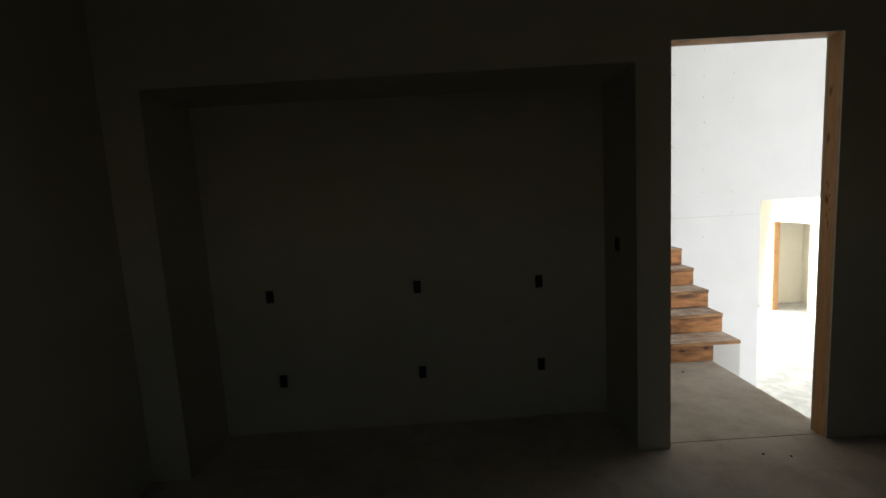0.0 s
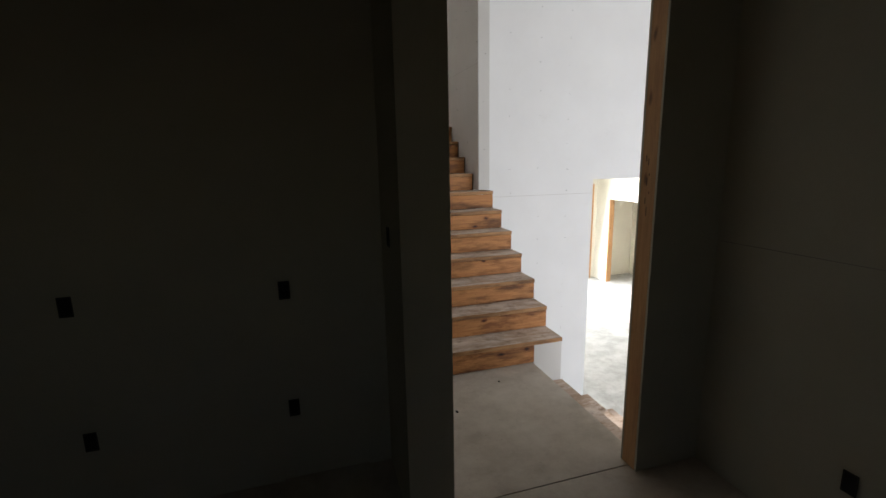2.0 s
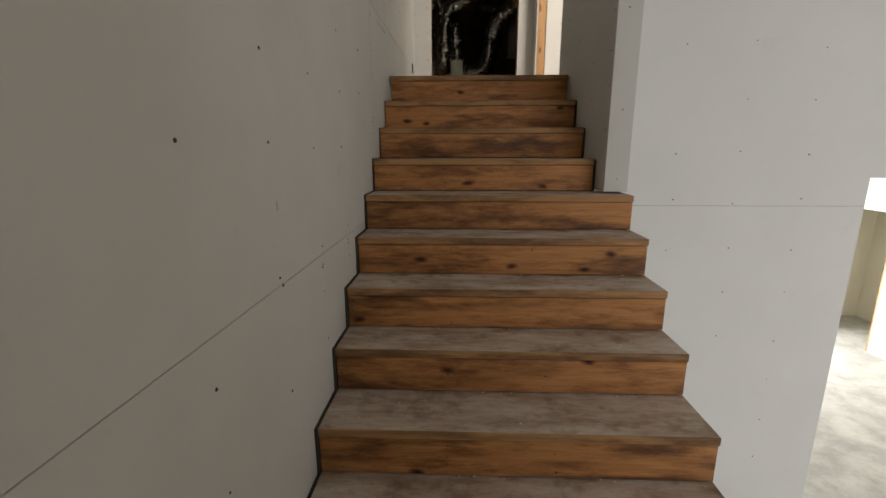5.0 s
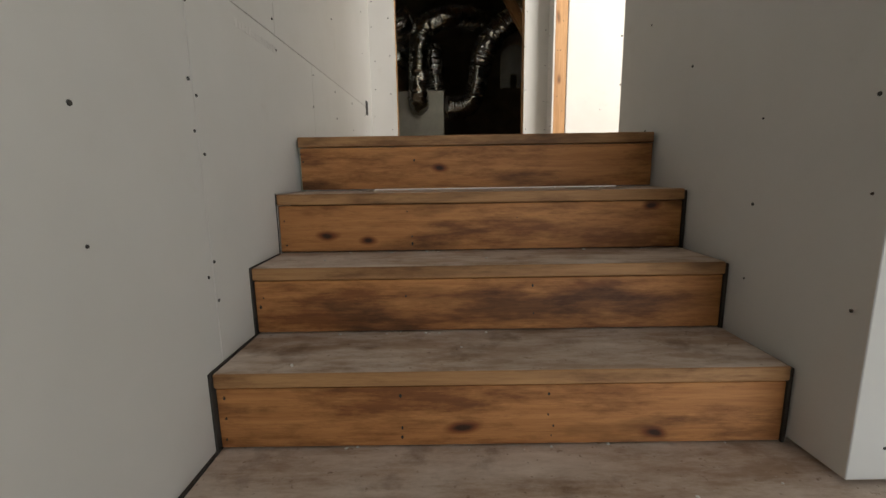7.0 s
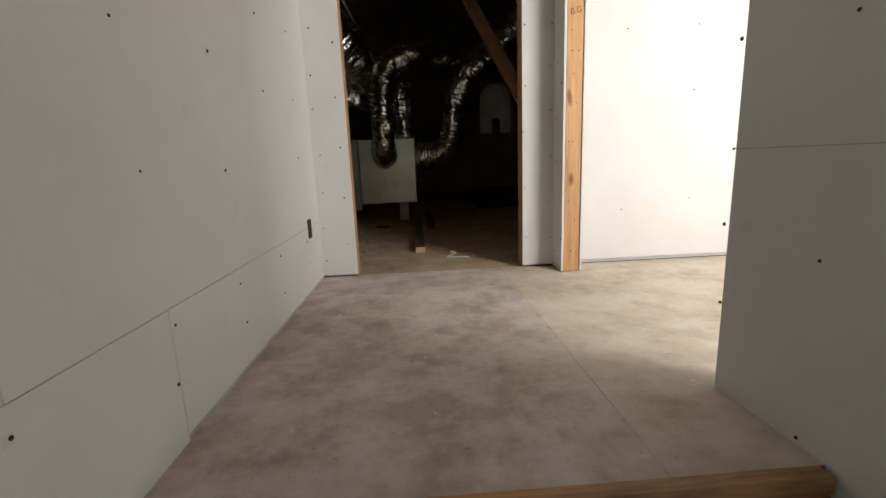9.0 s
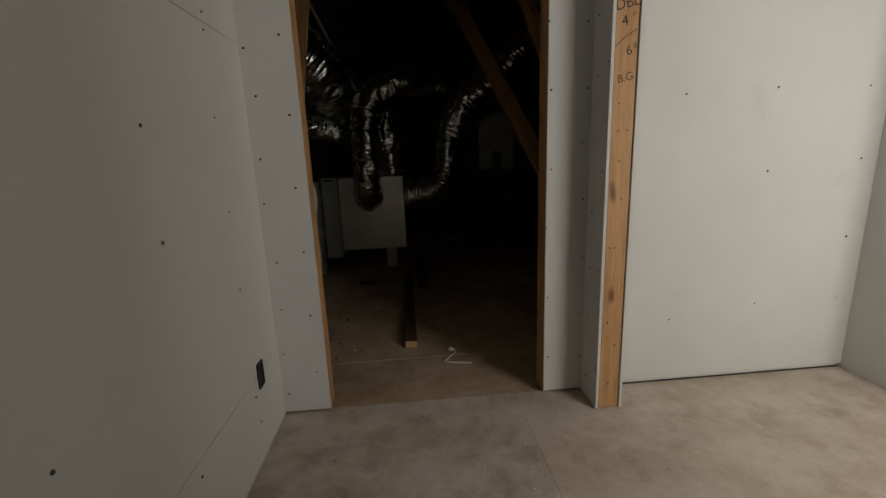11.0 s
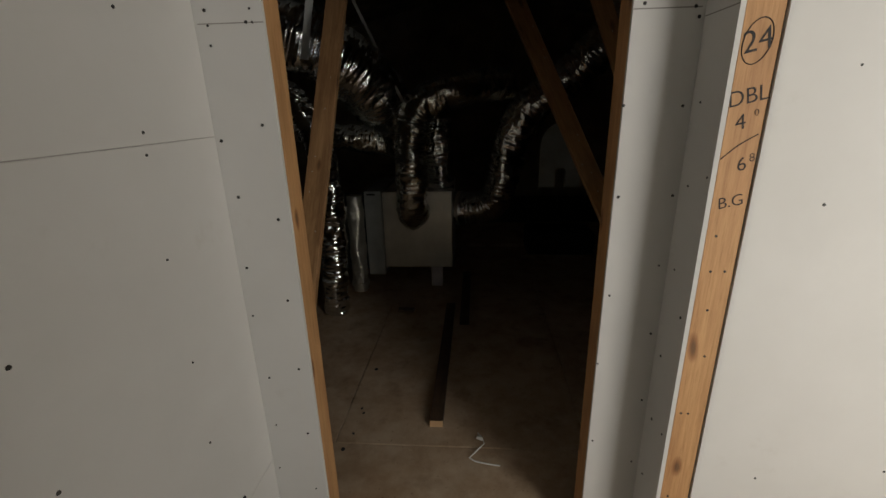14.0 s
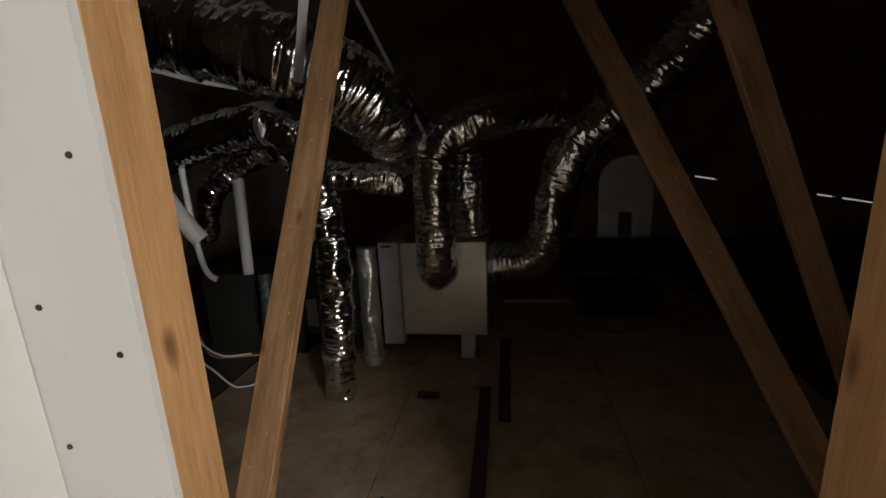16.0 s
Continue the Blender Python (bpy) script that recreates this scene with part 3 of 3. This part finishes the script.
for b in ((AX0 - 0.038, AX0, YB + SK, YB + 0.11, ZU, AH), (AX1, AX1 + 0.038, YB + SK, YB + 0.11, ZU, AH), (AX0 - 0.038, AX1 + 0.038, YB + SK, YB + 0.11, AH, AH + 0.038)):
    part("jamb_stud", boxes(b, bev=0.002), M_STUD, wall_back, "bare orange fir stud lining the attic doorway")
for b in ((2.205, AX0 - 0.001, YB - 0.0006, YB, 3.939, 3.942), (AX1 + 0.001, 3.5, YB - 0.0006, YB, 3.936, 3.939), (3.63, 4.79, YB + 0.0114, YB + 0.012, 3.949, 3.952)):
    part("sheet_joint", boxes(b), M_GAP, wall_back)
screws(wall_back, "y-", YB - 0.0005, [(a, z) for a in (2.235, 2.355, 3.36, 3.48) for z in (3.915, 3.965)] + [(2.225, ZU + 0.1 + i * 0.2) for i in range(10)] + [(2.345, ZU + 0.17 + i * 0.27) for i in range(8)] + [(3.345, ZU + 0.2 + i * 0.27) for i in range(8)] + [(3.49, ZU + 0.15 + i * 0.23) for i in range(8)], 0.1)
screws(wall_back, "y-", YB + 0.0115, grid(3.9, 4.75, 0.406, 2.5, 4.2, 0.32), 0.2)
# stub beside the wide opening, with the marked end stud
stub = structure("wall_stub", boxes((XR, XR + 0.012, 7.186, YB, ZU + 0.004, TOP), (3.610, 3.621, 7.186, YB + 0.012, ZU + 0.004, TOP)), M_WALL, "short drywall stub beside the wide opening")
stud = part("end_stud", boxes((XR + 0.014, 3.608, 7.192, YB + 0.03, ZU, TOP), bev=0.003), M_STUD, stub, "orange fir end stud with black handwritten carpenter marks")
screws(stub, "x-", XR - 0.0005, [(7.30, ZU + 0.12 + i * 0.24) for i in range(9)] + [(7.21, ZU + 0.2 + i * 0.4) for i in range(5)], 0.1)
part("sheet_joint", boxes((XR - 0.0006, XR, 7.188, YB - 0.002, 3.914, 3.917)), M_GAP, stub)
for sx, sz in ((3.548, 3.395), (3.585, 3.30), (3.55, 3.30), (3.56, 3.19), (3.54, 2.86), (3.56, 2.86), (3.575, 3.05), (3.545, 2.55), (3.58, 2.45), (3.56, 2.28)):
    piece("nail", NAIL, stub, pose(sx, 7.1915, sz, 90, 0, 0))
for txt, sx, sz, size in (("24", 3.560, 3.840, 0.066), ("DBL", 3.562, 3.725, 0.050), ("4", 3.555, 3.668, 0.050), ("0", 3.587, 3.690, 0.022), ("6", 3.575, 3.572, 0.046), ("8", 3.596, 3.588, 0.028), ("B.G", 3.566, 3.482, 0.040)):
    lettering("ink_mark", txt, size, pose(sx, 7.1912, sz, 90, 0, 0) @ Matrix.Rotation(radians(13), 4, "Z"), stub, M_INK, 0.05)
part("ink_mark", sweep([(3.560 + 0.031 * math.cos(a / 16 * 6.4), 7.1915, 3.840 + 0.047 * math.sin(a / 16 * 6.4 + 0.2)) for a in range(17)], 0.0013, 0, 1, 0, 6, 0.01), M_INK, stub)
part("ink_mark", sweep([(3.525, 7.1915, 3.585), (3.560, 7.1915, 3.617), (3.600, 7.1915, 3.642)], 0.0014, 0, 1, 0, 6, 0.01), M_INK, stub)
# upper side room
# south opening is added for the fill lamp; the hall wall stands behind it
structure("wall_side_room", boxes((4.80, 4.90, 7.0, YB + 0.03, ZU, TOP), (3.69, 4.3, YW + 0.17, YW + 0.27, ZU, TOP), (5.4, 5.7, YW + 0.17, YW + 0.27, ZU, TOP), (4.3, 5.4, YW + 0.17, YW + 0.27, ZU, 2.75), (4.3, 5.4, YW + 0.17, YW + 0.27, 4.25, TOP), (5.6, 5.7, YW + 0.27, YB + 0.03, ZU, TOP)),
          M_WALL, "drywall walls of the upper side room with an opening added for the fill lamp")
structure("ceiling_landing", boxes((2.0, 7.05, YW + 0.161, YB + 0.11, TOP - 0.003, TOP + 0.1)), M_WALL, "plain drywall ceiling of the landing", "ceiling")

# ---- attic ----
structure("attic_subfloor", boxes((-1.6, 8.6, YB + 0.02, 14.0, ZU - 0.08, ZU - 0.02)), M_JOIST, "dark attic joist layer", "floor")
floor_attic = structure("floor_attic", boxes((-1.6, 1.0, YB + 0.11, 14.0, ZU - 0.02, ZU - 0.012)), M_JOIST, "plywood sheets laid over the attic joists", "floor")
for b in ((1.02, 3.48, YB + 0.022, 7.78), (1.02, 2.26, 7.784, 10.2), (2.264, 3.48, 7.784, 10.2), (3.484, 4.7, YB + 0.115, 10.2), (1.02, 4.7, 10.204, 12.0)):
    part("plywood_sheet", boxes((*b, ZU - 0.02, ZU - 0.003), bev=0.002), M_PLY, floor_attic, "scuffed brown plywood sheet")
def end_wall():
    """The attic end wall, with a slanting daylight gap at the eave."""
    bm = boxes((-1.7, 5.4, 13.9, 14.0, ZU - 0.1, 7), (6.0, 7.36, 13.9, 14.0, ZU - 0.1, 7))
    for x0, x1 in ((5.4, 6.0), (7.36, 8.6)):
        za, zb = 3.13 - 0.19 * (x0 - 5.4), 3.13 - 0.19 * (x1 - 5.4)
        for lo, hi in (((ZU - 0.1, ZU - 0.1), (za - 0.012, zb - 0.012)), ((za + 0.012, zb + 0.012), (7, 7))):
            v = [bm.verts.new((x, y, z)) for y in (13.9, 14.0) for x, z in ((x0, lo[0]), (x1, lo[1]), (x1, hi[1]), (x0, hi[0]))]
            for f in ((0, 1, 2, 3), (7, 6, 5, 4), (0, 4, 5, 1), (1, 5, 6, 2), (2, 6, 7, 3), (3, 7, 4, 0)):
                bm.faces.new([v[i] for i in f])
    add_box(bm, 5.60, 5.68, 13.905, 13.995, 2.9, 3.3), add_box(bm, 7.62, 7.70, 13.905, 13.995, 2.5, 3.0)
    return bm


structure("wall_attic_north", end_wall(), M_ROOF, "dark attic end wall")
structure("wall_attic_side", boxes((-1.7, -1.6, YB, 14, ZU - 0.1, 7), (8.6, 8.7, YB, 14, ZU - 0.1, 7)), M_ROOF, "dark attic side wall")
structure("wall_attic_south", boxes((-1.7, 1.9, YB + 0.03, YB + 0.11, ZU - 0.1, 7), (1.9, 7.0, YB + 0.03, YB + 0.11, TOP + 0.1, 7), (7.0, 8.6, YB + 0.03, YB + 0.11, ZU - 0.1, 7)), M_ROOF, "dark attic wall around the doorway")
bm = bmesh.new()
vs = [bm.verts.new(p) for p in ((-1.7, YB, 5.0), (2.9, YB, 6.3), (8.7, YB, 4.8), (8.7, 14, 4.2), (2.9, 14, 5.4), (-1.7, 14, 4.4))]
bm.faces.new((vs[0], vs[1], vs[4], vs[5])), bm.faces.new((vs[1], vs[2], vs[3], vs[4]))
ext = bmesh.ops.extrude_face_region(bm, geom=bm.faces[:])
bmesh.ops.translate(bm, verts=[v for v in ext["geom"] if isinstance(v, bmesh.types.BMVert)], vec=(0, 0, 0.1))
structure("ceiling_attic", bm, M_ROOF, "dark plywood roof deck of the attic", "ceiling")


WEB_NAIL = disc_mesh("web_nail", 0.0035, 0.002, M_GALV, 6)


def web(p, q, width=0.089, depth=0.040, label="rough fir truss web slanting up to the roof"):
    bm, m = beam(p, q, width, depth)
    ob = link_mesh("truss_web", bm, M_TRUSS)
    ob.matrix_world = m
    long = (Vector(q) - Vector(p)).length
    for i in range(14):
        piece("nail", WEB_NAIL, ob, pose(rng.uniform(-0.03, 0.03), -depth / 2 - 0.0008, 0.15 + rng.random() * (long - 0.3), 90, 0, 0))
    return tagged(ob, label, "truss web", "truss webs")


web((2.068, 7.67, ZU - 0.003), (2.175, 9.52, 5.4), 0.115, 0.045)
web((4.071, 8.0, ZU - 0.003), (2.90, 9.17, 4.9), 0.10, 0.04)
web((4.38, 8.46, ZU - 0.003), (3.23, 8.46, 4.9), 0.085, 0.04)
bm, m = beam((2.437, 9.5, 3.68), (1.90, 9.5, 4.83), 0.022, 0.004, 0.001)
strap = tagged(link_mesh("hanger_strap", bm, M_GREY), "thin grey strap slung from the roof to a duct", "strap", "hanger straps")
strap.matrix_world = m
bm, m = beam((1.85, 9.06, 4.02), (2.02, 9.02, 4.75), 0.05, 0.004, 0.001)
strap = tagged(link_mesh("hanger_strap", bm, M_PVC), "pale flat strap holding up the large duct", "strap", "hanger straps")
strap.matrix_world = m
tagged(link_mesh("loose_board", boxes((2.715, 2.782, 7.91, 9.30, ZU - 0.002, ZU + 0.036), bev=0.002), [M_BOARD, M_CUT]), "dark board lying on the attic floor", "board")
for p in bpy.data.objects["loose_board"].data.polygons:
    if p.normal.y < -0.5:
        p.material_index = 1
tagged(link_mesh("loose_board", boxes((2.83, 2.90, 9.0, 10.0, ZU - 0.002, ZU + 0.036), bev=0.002), M_BOARD), "second dark board on the attic floor", "board")
tagged(link_mesh("wood_scrap", boxes((2.33, 2.46, 9.20, 9.26, ZU - 0.002, ZU + 0.012), bev=0.003), M_BOARD), "small dark wood scrap on plywood", "scrap")
tagged(link_mesh("wire_scrap", pipe([(2.96, 7.87, ZU + 0.004), (2.99, 7.80, ZU + 0.006), (2.92, 7.71, ZU + 0.003), (2.99, 7.68, ZU + 0.004), (3.06, 7.67, ZU + 0.003)], 0.0035, 6), M_PVC), "short pale bent wire scrap on plywood", "wire")

# furnace with plenum
furn = thing("furnace", "horizontal furnace cabinet with a galvanised plenum box", "furnace", (2.3, 9.7, ZU))
part("plenum", local(furn, boxes((2.16, 2.75, 9.70, 10.3, 2.36, 3.035), bev=0.008)), M_GALV, furn, "dull galvanised sheet metal plenum")
part("plenum_flange", local(furn, boxes((2.165, 2.745, 9.694, 9.70, 3.020, 3.037), (2.155, 2.167, 9.69, 9.70, 2.355, 3.03), bev=0.001)), M_GALV, furn)
part("cabinet", local(furn, boxes((2.005, 2.152, 9.66, 10.4, 2.30, 3.05), bev=0.006)), M_CAB, furn, "grey painted furnace cabinet panel")
part("knockout", local(furn, boxes((2.03, 2.10, 9.655, 9.66, 3.015, 3.03))), M_BLACK, furn)
part("coil_case", local(furn, boxes((1.28, 2.0, 9.8, 10.4, 2.30, 2.9), bev=0.01)), M_CASE, furn)
for fx in (2.60, 1.6):
    part("leg", local(furn, boxes((fx - 0.05, fx + 0.05, 9.74, 9.83, ZU - 0.003, 2.362))), M_PAPER if fx > 2 else M_CAB, furn)
part("label", local(furn, boxes((1.362, 1.448, 9.796, 9.80, 2.37, 2.585))), M_PAPER, furn, "pale printed label")


def duct(label, points, radius, mat=None, **kw):
    ob = link_mesh("flex_duct", sweep(points, radius, **kw), mat or M_FOIL, True)
    a, b = Vector(points[0]), Vector(points[1])
    way = (b - a).normalized()
    part("clamp_band", sweep([a + way * 0.05, a + way * 0.065, a + way * 0.08], radius + 0.012, 0, 1, 0.002, 24, 0.01), M_GALV, ob, "thin metal clamp band")
    return tagged(ob, label, "duct", "flexible ducts")


duct("crinkled foil flexible duct arching from plenum to roof", [(2.43, 9.72, 2.87), (2.43, 9.58, 2.88), (2.435, 9.49, 3.0), (2.45, 9.46, 3.25), (2.46, 9.45, 3.48), (2.50, 9.45, 3.66), (2.63, 9.46, 3.77), (2.9, 9.52, 3.84), (3.2, 9.75, 3.87)], 0.122, M_FOILD, seed=1)
duct("crinkled foil duct rising beside the plenum", [(2.64, 9.95, 3.02), (2.63, 9.9, 3.3), (2.62, 9.9, 3.62)], 0.12, seed=2)
duct("crinkled foil duct leaving the plenum side and rising", [(2.74, 9.9, 2.85), (2.95, 9.86, 2.85), (3.10, 9.83, 2.92), (3.17, 9.8, 3.13), (3.25, 9.8, 3.48), (3.41, 9.76, 3.72), (3.72, 9.68, 3.97), (3.98, 9.6, 4.28), (4.2, 9.5, 4.7)], 0.14, seed=3)
duct("wide dull jacketed duct running below the large one", [(0.35, 9.38, 3.58), (0.62, 9.36, 3.66), (0.92, 9.33, 3.73), (1.30, 9.32, 3.82), (1.62, 9.32, 3.85)], 0.128, M_FOILD, crush=0.012, seed=12)
duct("foil flexible duct bending down to the attic floor", [(1.52, 9.22, 3.83), (1.62, 9.2, 3.82), (1.74, 9.2, 3.68), (1.83, 9.2, 3.45), (1.875, 9.20, 3.10), (1.865, 9.20, 2.7), (1.835, 9.20, ZU + 0.0)], 0.096, seed=4)
duct("large foil duct slung below the roof", [(-0.5, 9.15, 4.74), (0.1, 9.15, 4.60), (0.8, 9.2, 4.42), (1.4, 9.2, 4.27), (1.85, 9.3, 4.12), (2.12, 9.55, 3.90), (2.25, 9.95, 3.62)], 0.225, crush=0.03, seed=5)
duct("dull foil duct branching behind the truss web", [(1.52, 9.55, 3.60), (1.75, 9.58, 3.52), (2.0, 9.64, 3.48), (2.26, 9.75, 3.42), (2.5, 10.05, 3.3)], 0.10, M_FOILD, seed=7)
duct("foil duct bending down behind the pipes", [(1.35, 9.6, 3.72), (1.05, 9.62, 3.58), (0.82, 9.65, 3.40), (0.70, 9.7, 3.1)], 0.085, seed=8)
duct("smooth metal duct standing at the furnace end", [(1.925, 9.64, ZU), (1.925, 9.64, 2.6), (1.925, 9.66, 3.02)], 0.068, M_GALV, ripple=0.0015, crush=0.012, seed=11)


def vent_pipe(label, points, radius):
    ob = link_mesh("vent_pipe", pipe(points, radius), M_PVC, True)
    return tagged(ob, label, "pipe", "plastic pipes")


vent_pipe("white plastic vent pipe standing in the attic", [(1.10, 9.6, 3.75), (1.08, 9.6, 3.4), (1.06, 9.6, 2.85)], 0.037)
vent_pipe("thin white condensate pipe with a bend", [(0.92, 9.3, 3.81), (0.92, 9.3, 3.5), (0.93, 9.3, 3.17), (0.965, 9.3, 2.96), (1.03, 9.3, 2.90)], 0.019)
vent_pipe("thin grey conduit sagging under the large duct", [(0.4, 9.2, 4.26), (0.86, 9.2, 4.178), (1.2, 9.2, 4.085), (1.62, 9.22, 4.0)], 0.014)
tagged(link_mesh("pipe_fitting", sweep([(0.84, 9.22, 3.45), (0.90, 9.22, 3.35), (0.96, 9.24, 3.24), (1.0, 9.26, 3.17)], 0.055, 0, 1, 0.003, 14), M_PVC, True), "white plastic elbow fitting on the thin pipe", "fitting")
for label, pts in (("bent pale control wire beside the furnace", [(0.70, 9.35, 2.62), (0.78, 9.3, 2.58), (0.86, 9.28, 2.45), (0.98, 9.3, 2.36), (1.12, 9.4, 2.33)]),
                   ("loose grey wire beside the furnace", [(0.66, 9.3, 2.48), (0.80, 9.25, 2.38), (0.95, 9.22, 2.30), (1.10, 9.22, ZU + 0.01), (1.22, 9.3, ZU + 0.004)])):
    tagged(link_mesh("wire", pipe(pts, 0.007, 6), M_PVC), label, "wire", "loose wires")
tagged(link_mesh("corrugated_hose", sweep([(1.14, 9.66, 2.83), (1.16, 9.62, 2.62), (1.15, 9.62, 2.38), (1.22, 9.66, ZU)], 0.045, 0.006, 0.03, 0.004), M_CASE, True), "dark corrugated hose running down to the attic floor", "hose")
tagged(link_mesh("orange_cable", pipe([(0.75, 9.4, 2.45), (0.9, 9.3, 2.36), (1.05, 9.35, 2.33), (1.3, 9.5, 2.30)], 0.006, 6), M_WIRE), "thin orange cable beside the attic floor edge", "cable")
bm = bmesh.new()
outline = [(3.465, 3.065), (3.587, 3.065), (3.587, 3.20), (3.60, 3.22), (3.66, 3.22), (3.672, 3.20), (3.672, 3.065), (3.788, 3.065), (3.788, 3.42)]
outline += [(3.626 + 0.16 * math.cos(a), 3.42 + 0.15 * math.sin(a)) for a in (0.3, 0.6, 0.9, 1.2, 1.57, 1.95, 2.3, 2.6, 2.9)] + [(3.465, 3.42)]
face = bm.faces.new([bm.verts.new((x, 9.70, z)) for x, z in outline])
ext = bmesh.ops.extrude_face_region(bm, geom=[face])
bmesh.ops.translate(bm, verts=[v for v in ext["geom"] if isinstance(v, bmesh.types.BMVert)], vec=(0, 0.03, 0))
bmesh.ops.recalc_face_normals(bm, faces=bm.faces)
tagged(link_mesh("hung_panel", bm, M_CAB), "pale notched sheet panel hung in the attic", "panel")
tagged(link_mesh("air_cleaner", boxes((0.55, 1.35, 9.75, 10.3, ZU - 0.02, 2.80), bev=0.01), M_BLACK), "black boxed equipment beside the furnace", "equipment")
tagged(link_mesh("furring_strip", boxes((2.85, 3.55, 10.9, 10.94, ZU - 0.004, ZU + 0.03)), M_PLY), "pale thin wood strip lying on the attic floor", "strip")
tagged(link_mesh("storage_case", boxes((3.5, 4.2, 10.6, 11.0, ZU - 0.004, 2.42), bev=0.02), M_BLACK), "dark low case on the attic floor", "case")
part("corner_bead", local(stair, boxes((XL + 0.001, XL + 0.011, nose_y(11) + 0.004, nose_y(11) + 0.03, 10 * R, ZU - 0.03))), M_BROWN, stair, "greenish metal strip beside the top riser")


# ---- crumbs of plaster and wood chips ----
def crumbs(name, label, spots, mat, lo, hi):
    bm = bmesh.new()
    for x, y, z in spots:
        r = bmesh.ops.create_icosphere(bm, subdivisions=1, radius=rng.uniform(lo, hi))
        sc = Matrix.Diagonal((rng.uniform(0.6, 1.6), rng.uniform(0.6, 1.3), rng.uniform(0.3, 0.7), 1))
        bmesh.ops.transform(bm, verts=r["verts"], matrix=Matrix.Translation((x, y, z)) @ Matrix.Rotation(rng.uniform(0, 6), 4, "Z") @ sc)
    return tagged(link_mesh(name, bm, mat), label, "debris", kind="stuff")


crumbs("plaster_crumbs", "small white plaster crumbs on the stair treads", [(rng.uniform(2.3, 3.6 if k < 7 else 3.45), nose_y(k) + depth_of(k) + rng.uniform(-0.012, 0.008) if rng.random() < 0.75 else nose_y(k) + rng.uniform(0.03, 0.2), k * R + 0.001) for k in range(1, 11) for _ in range(11)], M_EDGE, 0.002, 0.006)
crumbs("floor_crumbs", "small chips scattered on the landing floor", [(rng.uniform(2.3, 3.5), rng.uniform(5.8, 7.3), ZU - 0.001) for _ in range(26)], M_EDGE, 0.002, 0.005)
crumbs("dark_crumbs", "two dark clods on the concrete at the doorway", [(2.78, 1.60, 0.004), (2.93, 1.56, 0.004), (2.55, 2.6, 0.002), (3.0, 2.9, 0.002)], M_SCREW, 0.008, 0.013)
crumbs("attic_clods", "dark clods trodden onto the attic plywood", [(2.332, 8.036, ZU - 0.002), (2.336, 7.845, ZU - 0.002), (2.314, 7.739, ZU - 0.002), (2.33, 8.406, ZU - 0.002), (2.35, 8.0, ZU - 0.002)], M_BLACK, 0.009, 0.014)
tagged(link_mesh("plastic_cap", pipe([(2.955, 7.84, ZU + 0.006), (2.968, 7.835, ZU + 0.006), (2.982, 7.83, ZU + 0.006)], 0.009, 10), M_PVC, True), "small white plastic cap on the attic plywood", "cap")
crumbs("attic_crumbs", "chips scattered over the attic plywood", [(rng.uniform(1.9, 3.3), rng.uniform(7.5, 9.6), ZU - 0.002) for _ in range(40)], M_PLY, 0.003, 0.007)

# unreadable carpenter marks on the doorway jamb
for i, (dy, dz, h) in enumerate(((0.0, 0.0, 0.045), (0.012, 0.06, 0.03), (-0.01, 0.11, 0.012), (0.008, 0.15, 0.04), (-0.006, 0.2, 0.012), (0.004, 0.25, 0.035), (0.02, 0.27, 0.03))):
    part("ink_mark", boxes((DX1 - 0.0012, DX1 + 0.001, 1.785 + dy, 1.789 + dy, 1.42 + dz, 1.42 + dz + h)), M_INK, wall_door, "black marker stroke")
